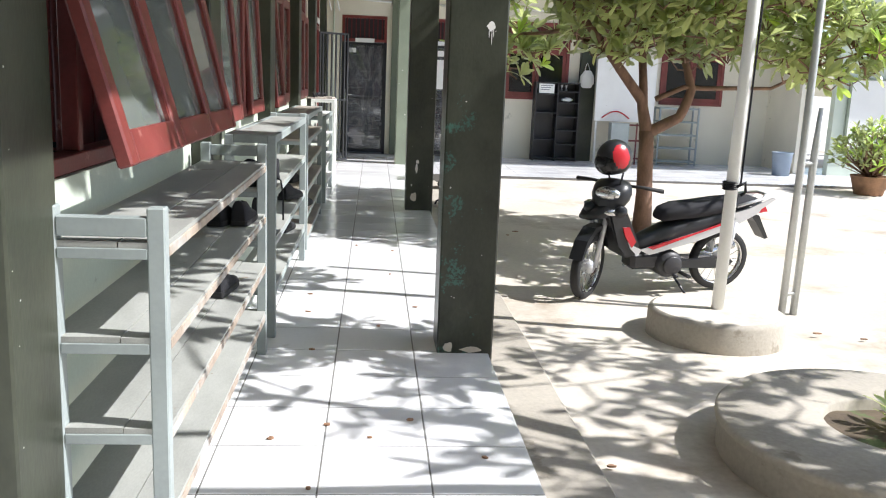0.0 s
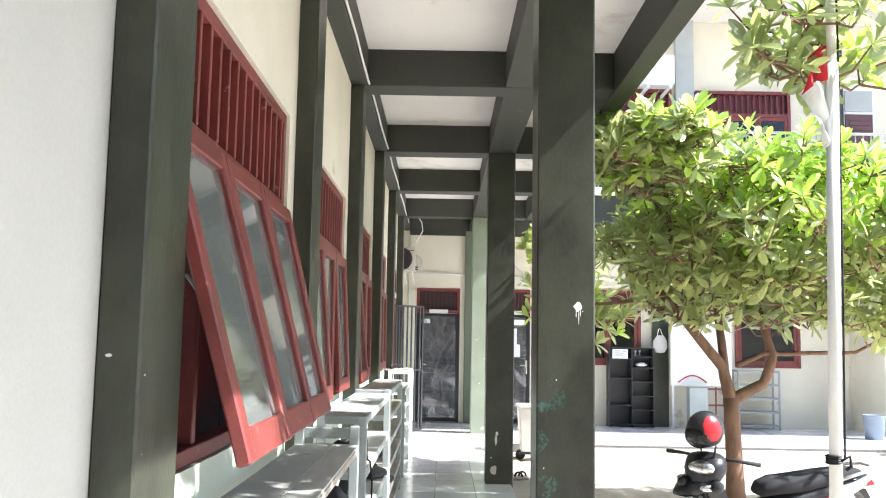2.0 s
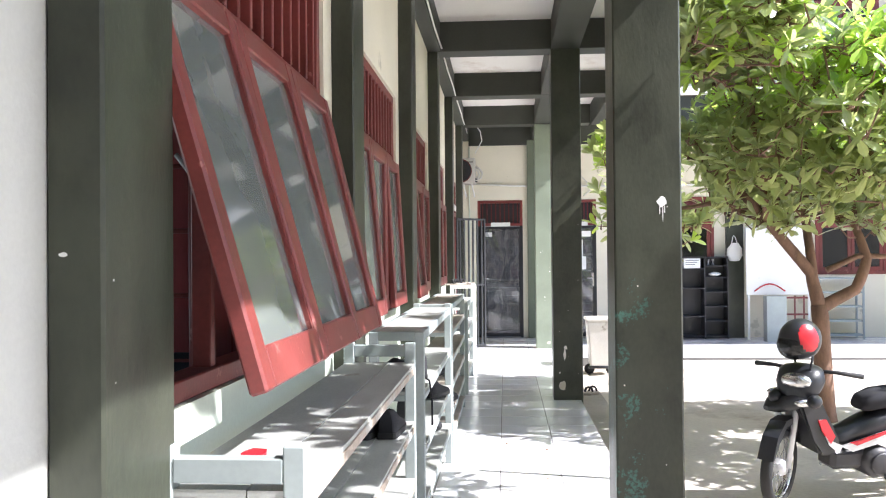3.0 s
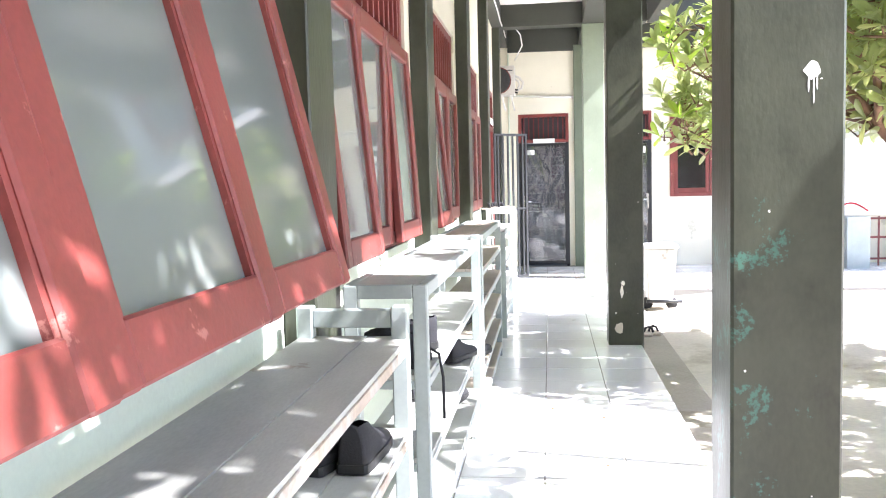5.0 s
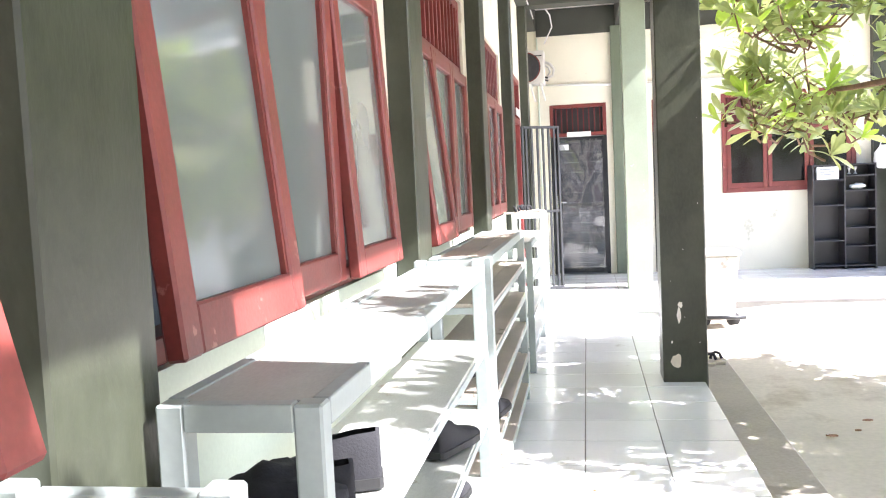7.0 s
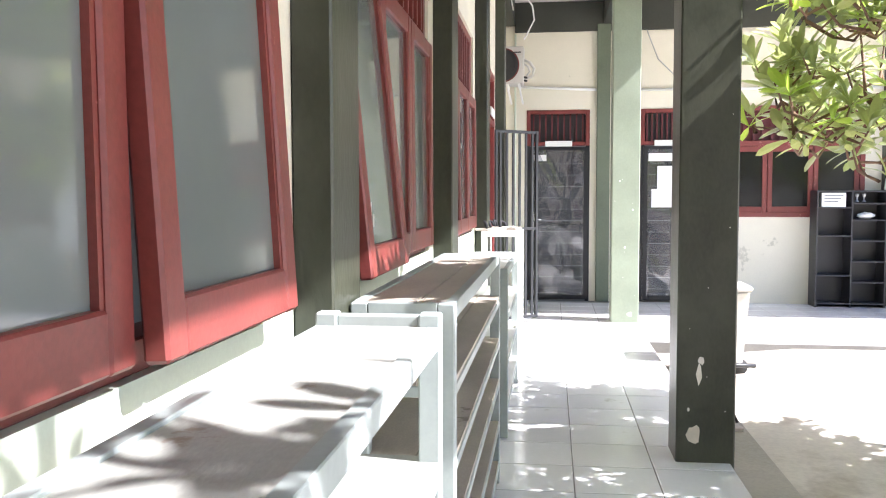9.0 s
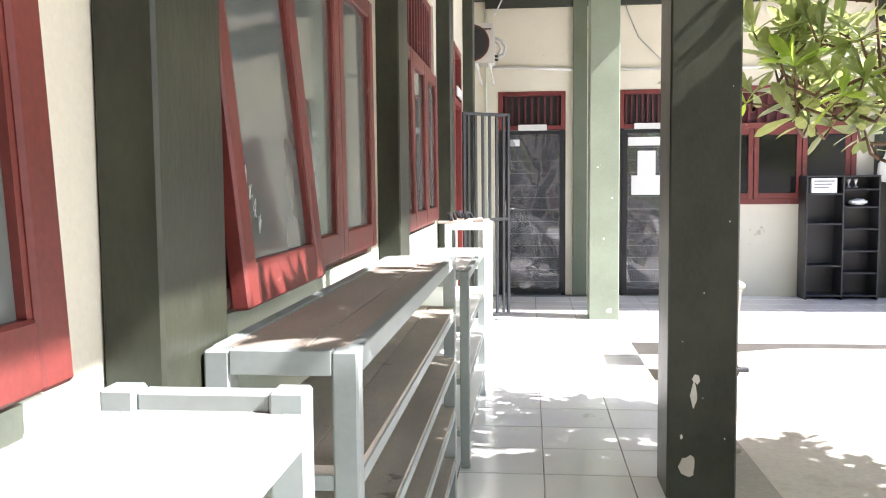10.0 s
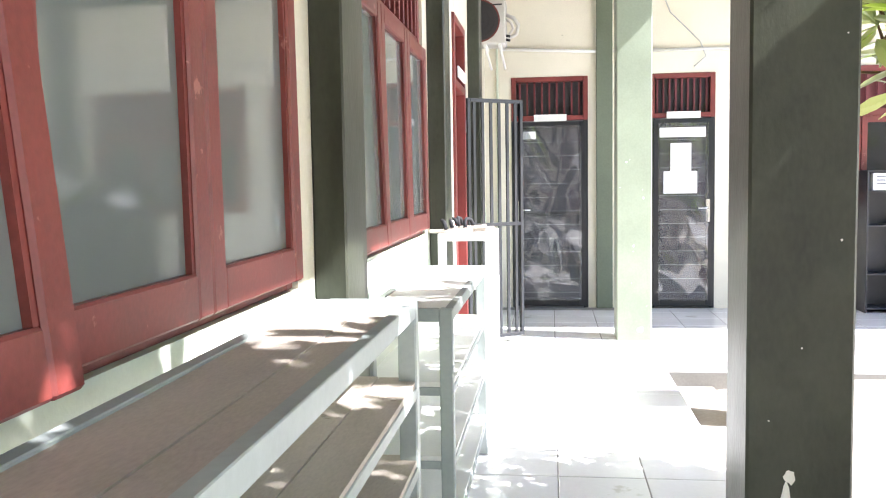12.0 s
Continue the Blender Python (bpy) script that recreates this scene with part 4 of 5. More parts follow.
tree("courtyard_tree", "tall broad-leaved tree whose branches hang over the planter", (SX, SY, GROUND),
     [[(SX, SY, GROUND - 0.05, 0.15), (SX, SY, 1.2, 0.12), (SX - 0.1, SY, 2.6, 0.10)],
      [(SX - 0.1, SY, 2.5, 0.08), (SX - 0.9, SY + 1.0, 3.5, 0.05), (SX - 1.7, SY + 2.2, 3.75, 0.03), (SX - 2.3, SY + 2.9, 3.6, 0.015)],
      [(SX - 0.1, SY, 2.5, 0.07), (SX + 0.6, SY - 0.4, 3.4, 0.05), (SX + 1.2, SY - 0.6, 4.2, 0.03)],
      [(SX - 0.1, SY, 2.55, 0.06), (SX - 1.0, SY - 0.2, 3.4, 0.04), (SX - 1.9, SY - 0.3, 3.8, 0.02)],
      [(SX - 0.1, SY, 2.55, 0.06), (SX - 0.5, SY + 0.3, 3.6, 0.04), (SX - 0.9, SY + 0.6, 4.7, 0.02)]],
     # Crown and last clump are out of view, placed to shade yard and rack.
     ((SX + 0.5, SY + 0.8, 4.1), (1.5, 1.7, 0.95)), 95, 23, 0.2, 3.1,
     extra=(((2.35, 5.55, 3.42), (0.85, 0.5, 0.45), 52), ((3.2, 3.9, 3.35), (0.9, 0.8, 0.4), 45), ((2.15, 3.2, 3.8), (0.5, 1.05, 0.3), 85)))


def shrub(name, label, at, size, n, seed, length, mat=LEAF):
    rng = random.Random(seed)
    t = thing(name, label, "plant", m=Matrix.Translation(at))
    tips = []
    bm = bmesh.new()
    for i in range(n):
        a, u = rng.uniform(0, 6.283), rng.uniform(0.2, 1)
        p = Vector((size[0] * u * math.cos(a), size[0] * u * math.sin(a), size[1] * rng.uniform(0.3, 1) * (1.1 - 0.5 * u)))
        tips.append((p, (p + Vector((0, 0, 0.3))).normalized(), rng.random() < 0.3))
        tube(bm, [(0, 0, 0), p * 0.5, p], [0.012, 0.008, 0.004], 4, False)
    part("stem", bm, BARK, t)["kind"] = "stuff"
    foliage("leaves", tips, rng, length, LEAF, YOUNG_LIT, t, per=8)
    return t


pot = thing("plant_pot", "brown woven-look pot at the yard's edge", "pot", m=Matrix.Translation((7.45, 12.7, GROUND + 0.07)))
bm = bmesh.new()
lathe(bm, [(0.001, 0), (0.2, 0), (0.27, 0.26), (0.28, 0.28), (0.26, 0.28), (0.25, 0.24), (0.001, 0.24)], sides=28)
part("pot_body", bm, CLAY, pot)
shrub("potted_shrub", "bushy green shrub growing in the brown pot", (7.45, 12.7, GROUND + 0.31), (0.55, 0.85), 150, 5, 0.13)
shrub("planter_plant", "small green plant with dark leaves in the planter", (2.42, 3.5, GROUND + 0.11), (0.16, 0.14), 16, 6, 0.12)


# ---- motorbike ----
def loft(bm, sections, n=14, power=2.6):
    """Rounded sections (x, z, half width, half height) joined along x."""
    rings = []
    for x, z, w, h in sections:
        ring = []
        for i in range(n):
            a = 2 * math.pi * i / n
            c, s = math.cos(a), math.sin(a)
            ring.append(bm.verts.new((x, w * math.copysign(abs(c) ** (2 / power), c), z + h * math.copysign(abs(s) ** (2 / power), s))))
        rings.append(ring)
    for a, b in zip(rings, rings[1:]):
        for i in range(n):
            f = bm.faces.new((a[i], a[(i + 1) % n], b[(i + 1) % n], b[i]))
            f.smooth = True
    bm.faces.new(rings[0][::-1])
    bm.faces.new(rings[-1])


def motorbike():
    """Local x runs from the rear axle to the front, z up from the tyres' contact."""
    k = thing("motorbike", "black and red underbone motorbike on its side stand under the tree", "motorbike")
    R = 0.265

    def wheel(name, cx, turn):
        w = thing(name, "", "")
        w.parent = k
        w.matrix_basis = Matrix.Translation((cx, 0, R)) @ Matrix.Rotation(turn, 4, "Z")
        bm = bmesh.new()
        lathe(bm, [(R - 0.055, -0.028), (R - 0.02, -0.036), (R - 0.004, -0.02), (R, 0), (R - 0.004, 0.02), (R - 0.02, 0.036), (R - 0.055, 0.028)], sides=36, axis="y")
        part("tyre", bm, RUBBER, w)
        bm = bmesh.new()
        lathe(bm, [(R - 0.06, -0.022), (R - 0.05, -0.026), (R - 0.052, 0), (R - 0.05, 0.026), (R - 0.06, 0.022), (R - 0.066, 0.0), (R - 0.06, -0.022)], sides=36, axis="y")
        part("rim", bm, CHROME, w)
        for i in range(16):
            bm = bmesh.new()
            a = i * math.pi / 8
            s = 0.02 if i % 2 else -0.02
            tube(bm, [(0.03 * math.cos(a + 0.5), s, 0.03 * math.sin(a + 0.5)), ((R - 0.06) * math.cos(a), 0, (R - 0.06) * math.sin(a))], 0.003, 4)
            part("spoke", bm, CHROME, w)
        bm = bmesh.new()
        lathe(bm, [(0.001, -0.05), (0.045, -0.045), (0.06, -0.02), (0.06, 0.02), (0.045, 0.045), (0.001, 0.05)], sides=16, axis="y")
        part("hub", bm, SILVER, w)
        return w
    wheel("rear_wheel", 0, 0)
    steer = Matrix.Translation((1.12, 0, 0)) @ Matrix.Rotation(radians(40), 4, "Z") @ Matrix.Translation((-1.12, 0, 0))
    fw = wheel("front_wheel", 1.23, 0)
    fw.matrix_basis = steer @ fw.matrix_basis
    bm = bmesh.new()
    for s in (-0.055, 0.055):
        tube(bm, [(1.23, s, R), (1.1, s, 0.66), (1.06, s, 0.78)], [0.018, 0.022, 0.024], 8)
    bmesh.ops.transform(bm, matrix=steer, verts=bm.verts[:])
    part("fork", bm, SILVER, k, "silver telescopic fork")
    bm = bmesh.new()
    slab(bm, [(0.93, 0.40), (0.98, 0.52), (1.10, 0.60), (1.28, 0.60), (1.42, 0.52), (1.50, 0.38), (1.47, 0.38), (1.38, 0.48), (1.26, 0.555), (1.12, 0.55), (1.02, 0.47), (0.97, 0.38)], 0.1)
    bmesh.ops.transform(bm, matrix=steer, verts=bm.verts[:])
    part("front_mudguard", bm, BLACK, k)
    bm = bmesh.new()
    slab(bm, [(0.86, 0.34), (0.80, 0.42), (0.98, 0.78), (1.10, 0.80), (1.12, 0.72), (1.0, 0.45), (0.95, 0.34)], 0.26)
    bmesh.ops.bevel(bm, geom=bm.edges[:], offset=0.02, segments=2, affect="EDGES")
    part("leg_shield", bm, BLACK, k)
    for s in (-1, 1):
        bm = bmesh.new()
        slab(bm, [(0.89, 0.43), (0.86, 0.48), (0.93, 0.60), (0.985, 0.60), (0.955, 0.52)], 0.012, at=s * 0.136)
        part("red_panel", bm, BIKERED, k, "red side panel")
        bm = bmesh.new()
        slab(bm, [(0.80, 0.40), (0.28, 0.55), (-0.05, 0.66), (-0.24, 0.74), (-0.22, 0.70), (0.0, 0.58), (0.3, 0.47), (0.72, 0.36)], 0.02, at=s * 0.115)
        part("side_panel", bm, SILVER, k, "silver side panel")
        bm = bmesh.new()
        slab(bm, [(0.74, 0.425), (0.3, 0.55), (0.05, 0.64), (0.1, 0.605), (0.35, 0.525), (0.7, 0.405)], 0.014, at=s * 0.128)
        part("red_stripe", bm, BIKERED, k, "red stripe")
    bm = bmesh.new()
    loft(bm, [(0.98, 0.76, 0.10, 0.05), (1.06, 0.75, 0.15, 0.07), (1.14, 0.72, 0.14, 0.07), (1.22, 0.68, 0.09, 0.045), (1.27, 0.66, 0.03, 0.015)])
    part("nose_cowl", bm, BLACK, k)
    for s in (-1, 1):
        bm = bmesh.new()
        slab(bm, [(0.83, 0.36), (0.80, 0.41), (0.87, 0.44), (0.95, 0.60), (0.98, 0.60), (0.90, 0.42)], 0.01, at=s * 0.133)
        part("silver_stripe", bm, SILVER, k, "silver stripe on the leg shield")
        bm = bmesh.new()
        blob(bm, (1.10, s * 0.16, 0.73), (0.07, 0.03, 0.03))
        part("indicator", bm, CHROME, k, "clear front indicator")
        bm = bmesh.new()
        tube(bm, [(0.42, s * 0.1, 0.2), (0.42, s * 0.24, 0.2)], 0.016, 8)
        part("foot_peg", bm, RUBBER, k)
        bm = bmesh.new()
        slab(bm, [(0.05, 0.69), (-0.12, 0.735), (-0.34, 0.83), (-0.36, 0.815), (-0.22, 0.72), (-0.02, 0.65)], 0.012, at=s * 0.118)
        part("tail_panel", bm, SILVER, k, "silver tail panel")
    bm = bmesh.new()
    slab(bm, [(0.46, 0.24), (0.44, 0.30), (0.02, 0.33), (-0.05, 0.28), (0.0, 0.22)], 0.03, at=0.11)
    part("chain_cover", bm, BLACK, k)
    bm = bmesh.new()
    loft(bm, [(0.86, 0.42, 0.07, 0.05), (0.75, 0.43, 0.09, 0.07), (0.55, 0.50, 0.10, 0.10), (0.3, 0.58, 0.115, 0.10), (0.05, 0.65, 0.115, 0.085), (-0.15, 0.71, 0.10, 0.06), (-0.3, 0.75, 0.06, 0.03)])
    part("body", bm, BLACK, k)
    bm = bmesh.new()
    loft(bm, [(0.62, 0.66, 0.06, 0.03), (0.58, 0.675, 0.095, 0.06), (0.48, 0.70, 0.115, 0.07), (0.3, 0.715, 0.125, 0.07), (0.1, 0.745, 0.125, 0.065), (-0.1, 0.775, 0.115, 0.05), (-0.2, 0.79, 0.09, 0.035), (-0.25, 0.795, 0.05, 0.015)])
    part("seat", bm, CLOTH, k, "black vinyl seat")
    bm = bmesh.new()
    tube(bm, [(0.0, 0.13, 0.76), (-0.24, 0.12, 0.82), (-0.32, 0.05, 0.84), (-0.32, -0.05, 0.84), (-0.24, -0.12, 0.82), (0.0, -0.13, 0.76)], 0.014, 8)
    part("grab_rail", bm, SILVER, k)
    bm = bmesh.new()
    slab(bm, [(-0.16, 0.74), (-0.3, 0.76), (-0.34, 0.70), (-0.22, 0.68)], 0.16)
    part("tail_light", bm, BIKERED, k, "red tail light")
    bm = bmesh.new()
    slab(bm, [(-0.18, 0.68), (-0.28, 0.66), (-0.40, 0.46), (-0.37, 0.45), (-0.26, 0.60)], 0.12)
    part("rear_mudguard", bm, BLACK, k)
    bm = bmesh.new()
    lathe(bm, [(0.001, -0.14), (0.09, -0.14), (0.115, -0.1), (0.115, 0.1), (0.09, 0.14), (0.001, 0.14)], (0.52, 0, 0.27), 20, "y")
    box(bm, 0.42, 0.84, -0.09, 0.09, 0.22, 0.36, 0.03)
    part("engine", bm, BLACKBOARD, k, "dark grey engine block")
    for s in (-0.15, 0.15):
        bm = bmesh.new()
        lathe(bm, [(0.001, -0.01), (0.07, -0.01), (0.085, 0), (0.07, 0.01), (0.001, 0.01)], (0.52, s, 0.27), 20, "y")
        part("engine_cover", bm, BLACKBOARD, k, "dark engine cover")
    bm = bmesh.new()
    tube(bm, [(0.78, -0.12, 0.2), (0.5, -0.15, 0.15), (0.25, -0.16, 0.2), (-0.25, -0.17, 0.34)], [0.016, 0.016, 0.035, 0.042], 10)
    part("exhaust", bm, CHROME, k)
    bm = bmesh.new()
    for s in (-1, 1):
        tube(bm, [(0.02, s * 0.10, 0.30), (-0.02, s * 0.11, 0.62)], 0.03, 10)
        tube(bm, [(0.0, s * 0.09, R), (0.42, s * 0.09, 0.27)], 0.022, 8)
    part("rear_suspension", bm, SILVER, k)
    bm = bmesh.new()
    tube(bm, [(0.5, 0.12, 0.2), (0.42, 0.3, 0.0)], 0.01, 6)
    tube(bm, [(0.5, -0.2, 0.19), (0.5, 0.2, 0.19)], 0.012, 6)
    part("side_stand", bm, BLACK, k)
    bars = thing("handlebar", "", "")
    bars.parent = k
    bars.matrix_basis = Matrix.Translation((1.02, 0, 0.86)) @ Matrix.Rotation(radians(40), 4, "Z")
    bm = bmesh.new()
    loft(bm, [(-0.12, 0.03, 0.05, 0.04), (-0.06, 0.03, 0.12, 0.07), (0.02, 0.01, 0.15, 0.10), (0.08, -0.02, 0.14, 0.11), (0.13, -0.05, 0.10, 0.09), (0.16, -0.08, 0.04, 0.04)])
    part("cowl", bm, BLACK, bars)
    bm = bmesh.new()
    blob(bm, (0.11, 0, 0.0), (0.06, 0.10, 0.06))
    part("headlight", bm, CHROME, bars, "clear headlight")
    for s in (-1, 1):
        bm = bmesh.new()
        blob(bm, (0.13, s * 0.12, -0.12), (0.07, 0.045, 0.045))
        part("indicator", bm, BLACK, bars)
        bm = bmesh.new()
        tube(bm, [(-0.02, s * 0.08, 0.06), (-0.05, s * 0.2, 0.06), (-0.12, s * 0.34, 0.04)], [0.012, 0.014, 0.018], 8)
        part("grip", bm, RUBBER, bars)
    return k


bike = motorbike()
F0, R0 = Vector((1.62, 6.42)), Vector((2.76, 6.72))
heading = math.atan2(F0.y - R0.y, F0.x - R0.x)
bike.matrix_basis = Matrix.Translation((R0.x, R0.y, GROUND - 0.005)) @ Matrix.Rotation(heading, 4, "Z") @ Matrix.Rotation(radians(-5), 4, "X") @ Matrix.Diagonal((0.97, 0.97, 0.9, 1))
helmet = thing("helmet", "black and red motorbike helmet hung on the mirror", "helmet", m=Matrix.Translation((1.80, 6.36, 0.875)) @ Matrix.Rotation(radians(200), 4, "Z") @ Matrix.Rotation(radians(12), 4, "Y"))
bm = bmesh.new()
blob(bm, (0, 0, 0.02), (0.135, 0.115, 0.13), seg=24, rows=16)
for v in bm.verts[:]:
    if v.co.z < -0.09:
        v.co.z = -0.09
part("shell", bm, BLACK, helmet)
bm = bmesh.new()
blob(bm, (0.0, 0, 0.02), (0.138, 0.118, 0.133), seg=64, rows=40)
bmesh.ops.delete(bm, geom=[v for v in bm.verts if (v.co.x - 0.01) ** 2 / 0.0049 + (v.co.z - 0.035) ** 2 / 0.0081 > 1], context="VERTS")
bmesh.ops.delete(bm, geom=[v for v in bm.verts if v.co.y < 0], context="VERTS")
pan = part("red_panel", bm, BIKERED, helmet, "red side panel")
pan2 = new("red_panel", pan.data)
pan2.parent, pan2.scale = helmet, (1, -1, 1)
pan2["label"] = "red side panel"
bm = bmesh.new()
blob(bm, (0.03, 0, 0.0), (0.125, 0.108, 0.10), seg=20, rows=12)
bmesh.ops.delete(bm, geom=[v for v in bm.verts if v.co.x < 0.06], context="VERTS")
part("visor", bm, DARKPANE, helmet)
bm = bmesh.new()
tube(bm, [(0.0, 0.09, -0.08), (0.03, 0.06, -0.2), (0.03, -0.04, -0.21), (0.0, -0.09, -0.08)], 0.008, 6)
part("strap", bm, CLOTH, helmet)

# ---- furniture against the classrooms ----
shelf = thing("bookshelf", "dark laminate open bookshelf with a few shoes and a paper box", "bookshelf", m=Matrix.Translation((2.98, 16.1, -0.012)))
for x in (0, 0.4, 0.79):
    boxpart("side_panel", (x, x + 0.02, 0, 0.29, 0, 1.42), BLACKBOARD, shelf)
boxpart("back_panel", (0.02, 0.79, 0.285, 0.295, 0, 1.42), BLACKBOARD, shelf, "", 0)
for x0, zs in ((0.02, (0.04, 0.38, 0.86, 1.2, 1.4)), (0.42, (0.04, 0.3, 0.55, 0.8, 1.05, 1.25, 1.4))):
    for z in zs:
        boxpart("shelf_board", (x0, x0 + 0.37 if x0 > 0.1 else 0.4, 0.005, 0.285, z, z + 0.018), BLACKBOARD, shelf)
pb = thing("paper_box", "white paper notice box on the bookshelf", "box", m=Matrix.Translation((3.04, 16.12, 1.208)))
boxpart("carton", (0, 0.28, 0, 0.2, 0, 0.17), PAPER, pb)
for i in range(3):
    boxpart("print_line", (0.03, 0.25 - 0.03 * i, -0.003, -0.001, 0.13 - i * 0.035, 0.142 - i * 0.035), INK, pb, "grey printed line", 0)
ws = thing("bundle", "crumpled white cloth lying on the bookshelf", "cloth", m=Matrix.Translation((3.58, 16.2, 1.068)))
bm = bmesh.new()
bmesh.ops.create_icosphere(bm, subdivisions=3, radius=1.0)
for v in bm.verts:
    d = 1 + 0.3 * noise.noise(v.co * 2.1)
    v.co = Vector((v.co.x * 0.1 * d, v.co.y * 0.06 * d, max(0.0, 0.035 + v.co.z * 0.04 * d)))
for f in bm.faces:
    f.smooth = True
part("cloth_body", bm, PAPER, ws)
for x in (3.47, 3.55):
    cupk = thing("trophy", "small grey trophy cup on the bookshelf", "trophy", "small cups on the bookshelf", Matrix.Translation((x, 16.2, 1.268)))
    bm = bmesh.new()
    lathe(bm, [(0.001, 0), (0.025, 0), (0.022, 0.012), (0.008, 0.02), (0.008, 0.05), (0.02, 0.07), (0.024, 0.1), (0.02, 0.1), (0.001, 0.06)], sides=14)
    part("cup_body", bm, SILVER, cupk)
hb = thing("hanging_bag", "white plastic bag hanging on the dark pilaster", "bag", m=Matrix.Translation((3.93, END - 0.18, 1.62)))
bm = bmesh.new()
lathe(bm, [(0.001, -0.3), (0.09, -0.29), (0.13, -0.2), (0.12, -0.08), (0.07, 0.0), (0.06, 0.02)], sides=20)
for v in bm.verts:
    v.co.x *= 1 + 0.25 * noise.noise(v.co * 9)
    v.co.y *= 0.45
part("bag_body", bm, PAPER, hb)
bm = bmesh.new()
tube(bm, [(-0.05, 0, 0.0), (-0.02, 0.03, 0.12), (0, 0.06, 0.15), (0.02, 0.03, 0.12), (0.05, 0, 0.0)], 0.008, 6)
part("handle", bm, PAPER, hb)
board = thing("backboard", "white basketball backboard leaning on a red steel frame", "backboard", m=Matrix.Translation((4.02, 15.85, -0.012)))
boxpart("panel", (0, 1.08, 0, 0.03, 0.77, 1.9), WHITE, board)
bm = bmesh.new()
tube(bm, [(0.13 + 0.5 * i / 12, -0.012, 0.83 + 0.12 * math.sin(math.pi * i / 12)) for i in range(13)], 0.012, 6)
part("painted_arc", bm, BIKERED, board, "red painted arc")
for x in (0.03, 1.02):
    boxpart("post", (x, x + 0.035, 0.03, 0.065, 0, 0.9), WHITE, board)
for z in (0.1, 0.42, 0.7):
    boxpart("cross_bar", (0.35, 1.02, 0.035, 0.06, z, z + 0.03), RED, board, "red steel bar")
for x in (0.4, 0.6, 0.8, 0.95):
    boxpart("upright_bar", (x, x + 0.025, 0.06, 0.08, 0, 0.75), RED, board, "red steel bar")
sb = thing("steel_box", "grey-green steel box beneath the backboard", "box", m=Matrix.Translation((4.25, 15.5, -0.012)))
boxpart("body", (0, 0.32, 0, 0.2, 0, 0.76), GREY, sb)
cr = thing("corner_rack", "grey steel shelf rack against the wall", "rack", m=Matrix.Translation((5.24, 15.95, -0.012)))
for x in (0, 0.72):
    for yy in (0, 0.3):
        boxpart("post", (x, x + 0.03, yy, yy + 0.03, 0, 1.06), GREY, cr)
for z in (0.06, 0.3, 0.54, 0.78, 1.02):
    boxpart("shelf_board", (0.0, 0.75, 0.03, 0.3, z, z + 0.03), GREY, cr)
wb = thing("notice_board", "white notice board in a green frame", "notice board", m=Matrix.Translation((8.25, 14.95, 0.5)))
boxpart("panel", (0, 2.4, 0, 0.03, 0, 1.15), PAPER, wb)
for q in ((-0.04, 0, -0.04, 1.19), (2.4, 2.44, -0.04, 1.19), (0, 2.4, -0.04, 0), (0, 2.4, 1.15, 1.19)):
    boxpart("border", (q[0], q[1], -0.01, 0.04, q[2], q[3]), OLIVE_FAR, wb, "green frame")
bk = thing("bucket_bin", "blue-grey plastic bin by the passage", "bin", m=Matrix.Translation((7.05, 14.75, -0.012)))
bm = bmesh.new()
lathe(bm, [(0.001, 0), (0.14, 0), (0.17, 0.38), (0.18, 0.4), (0.165, 0.4), (0.13, 0.02), (0.001, 0.02)], sides=24)
part("tub", bm, BLUE, bk)

# wheeled bin behind the second column
wbn = thing("wheeled_bin", "pale plastic wheeled bin beside the dark column", "bin", m=Matrix.Translation((1.2, 12.4, GROUND)) @ Matrix.Scale(1.07, 4))
bm = bmesh.new()
v = []
for s, z in ((0.125, 0.08), (0.165, 0.66)):
    v.append([bm.verts.new((x * s, yy * s * 1.1, z)) for x, yy in ((-1, -1), (1, -1), (1, 1), (-1, 1))])
for i in range(4):
    bm.faces.new((v[0][i], v[0][(i + 1) % 4], v[1][(i + 1) % 4], v[1][i]))
bm.faces.new(v[0][::-1])
bm.faces.new(v[1])
bmesh.ops.bevel(bm, geom=bm.edges[:], offset=0.015, segments=2, affect="EDGES")
part("body", bm, BINW, wbn)
boxpart("lid", (-0.18, 0.18, -0.2, 0.2, 0.66, 0.70), BINW, wbn, "", 0.012)
for s in (-0.13, 0.13):
    bm = bmesh.new()
    lathe(bm, [(0.001, -0.02), (0.06, -0.02), (0.065, 0), (0.06, 0.02), (0.001, 0.02)], (s, 0, 0.065), 16, "y")
    part("wheel", bm, RUBBER, wbn)
bm = bmesh.new()
tube(bm, [(-0.15, -0.14, 0.1), (0.22, -0.14, 0.1)], 0.018, 8)
part("axle", bm, BLACK, wbn)


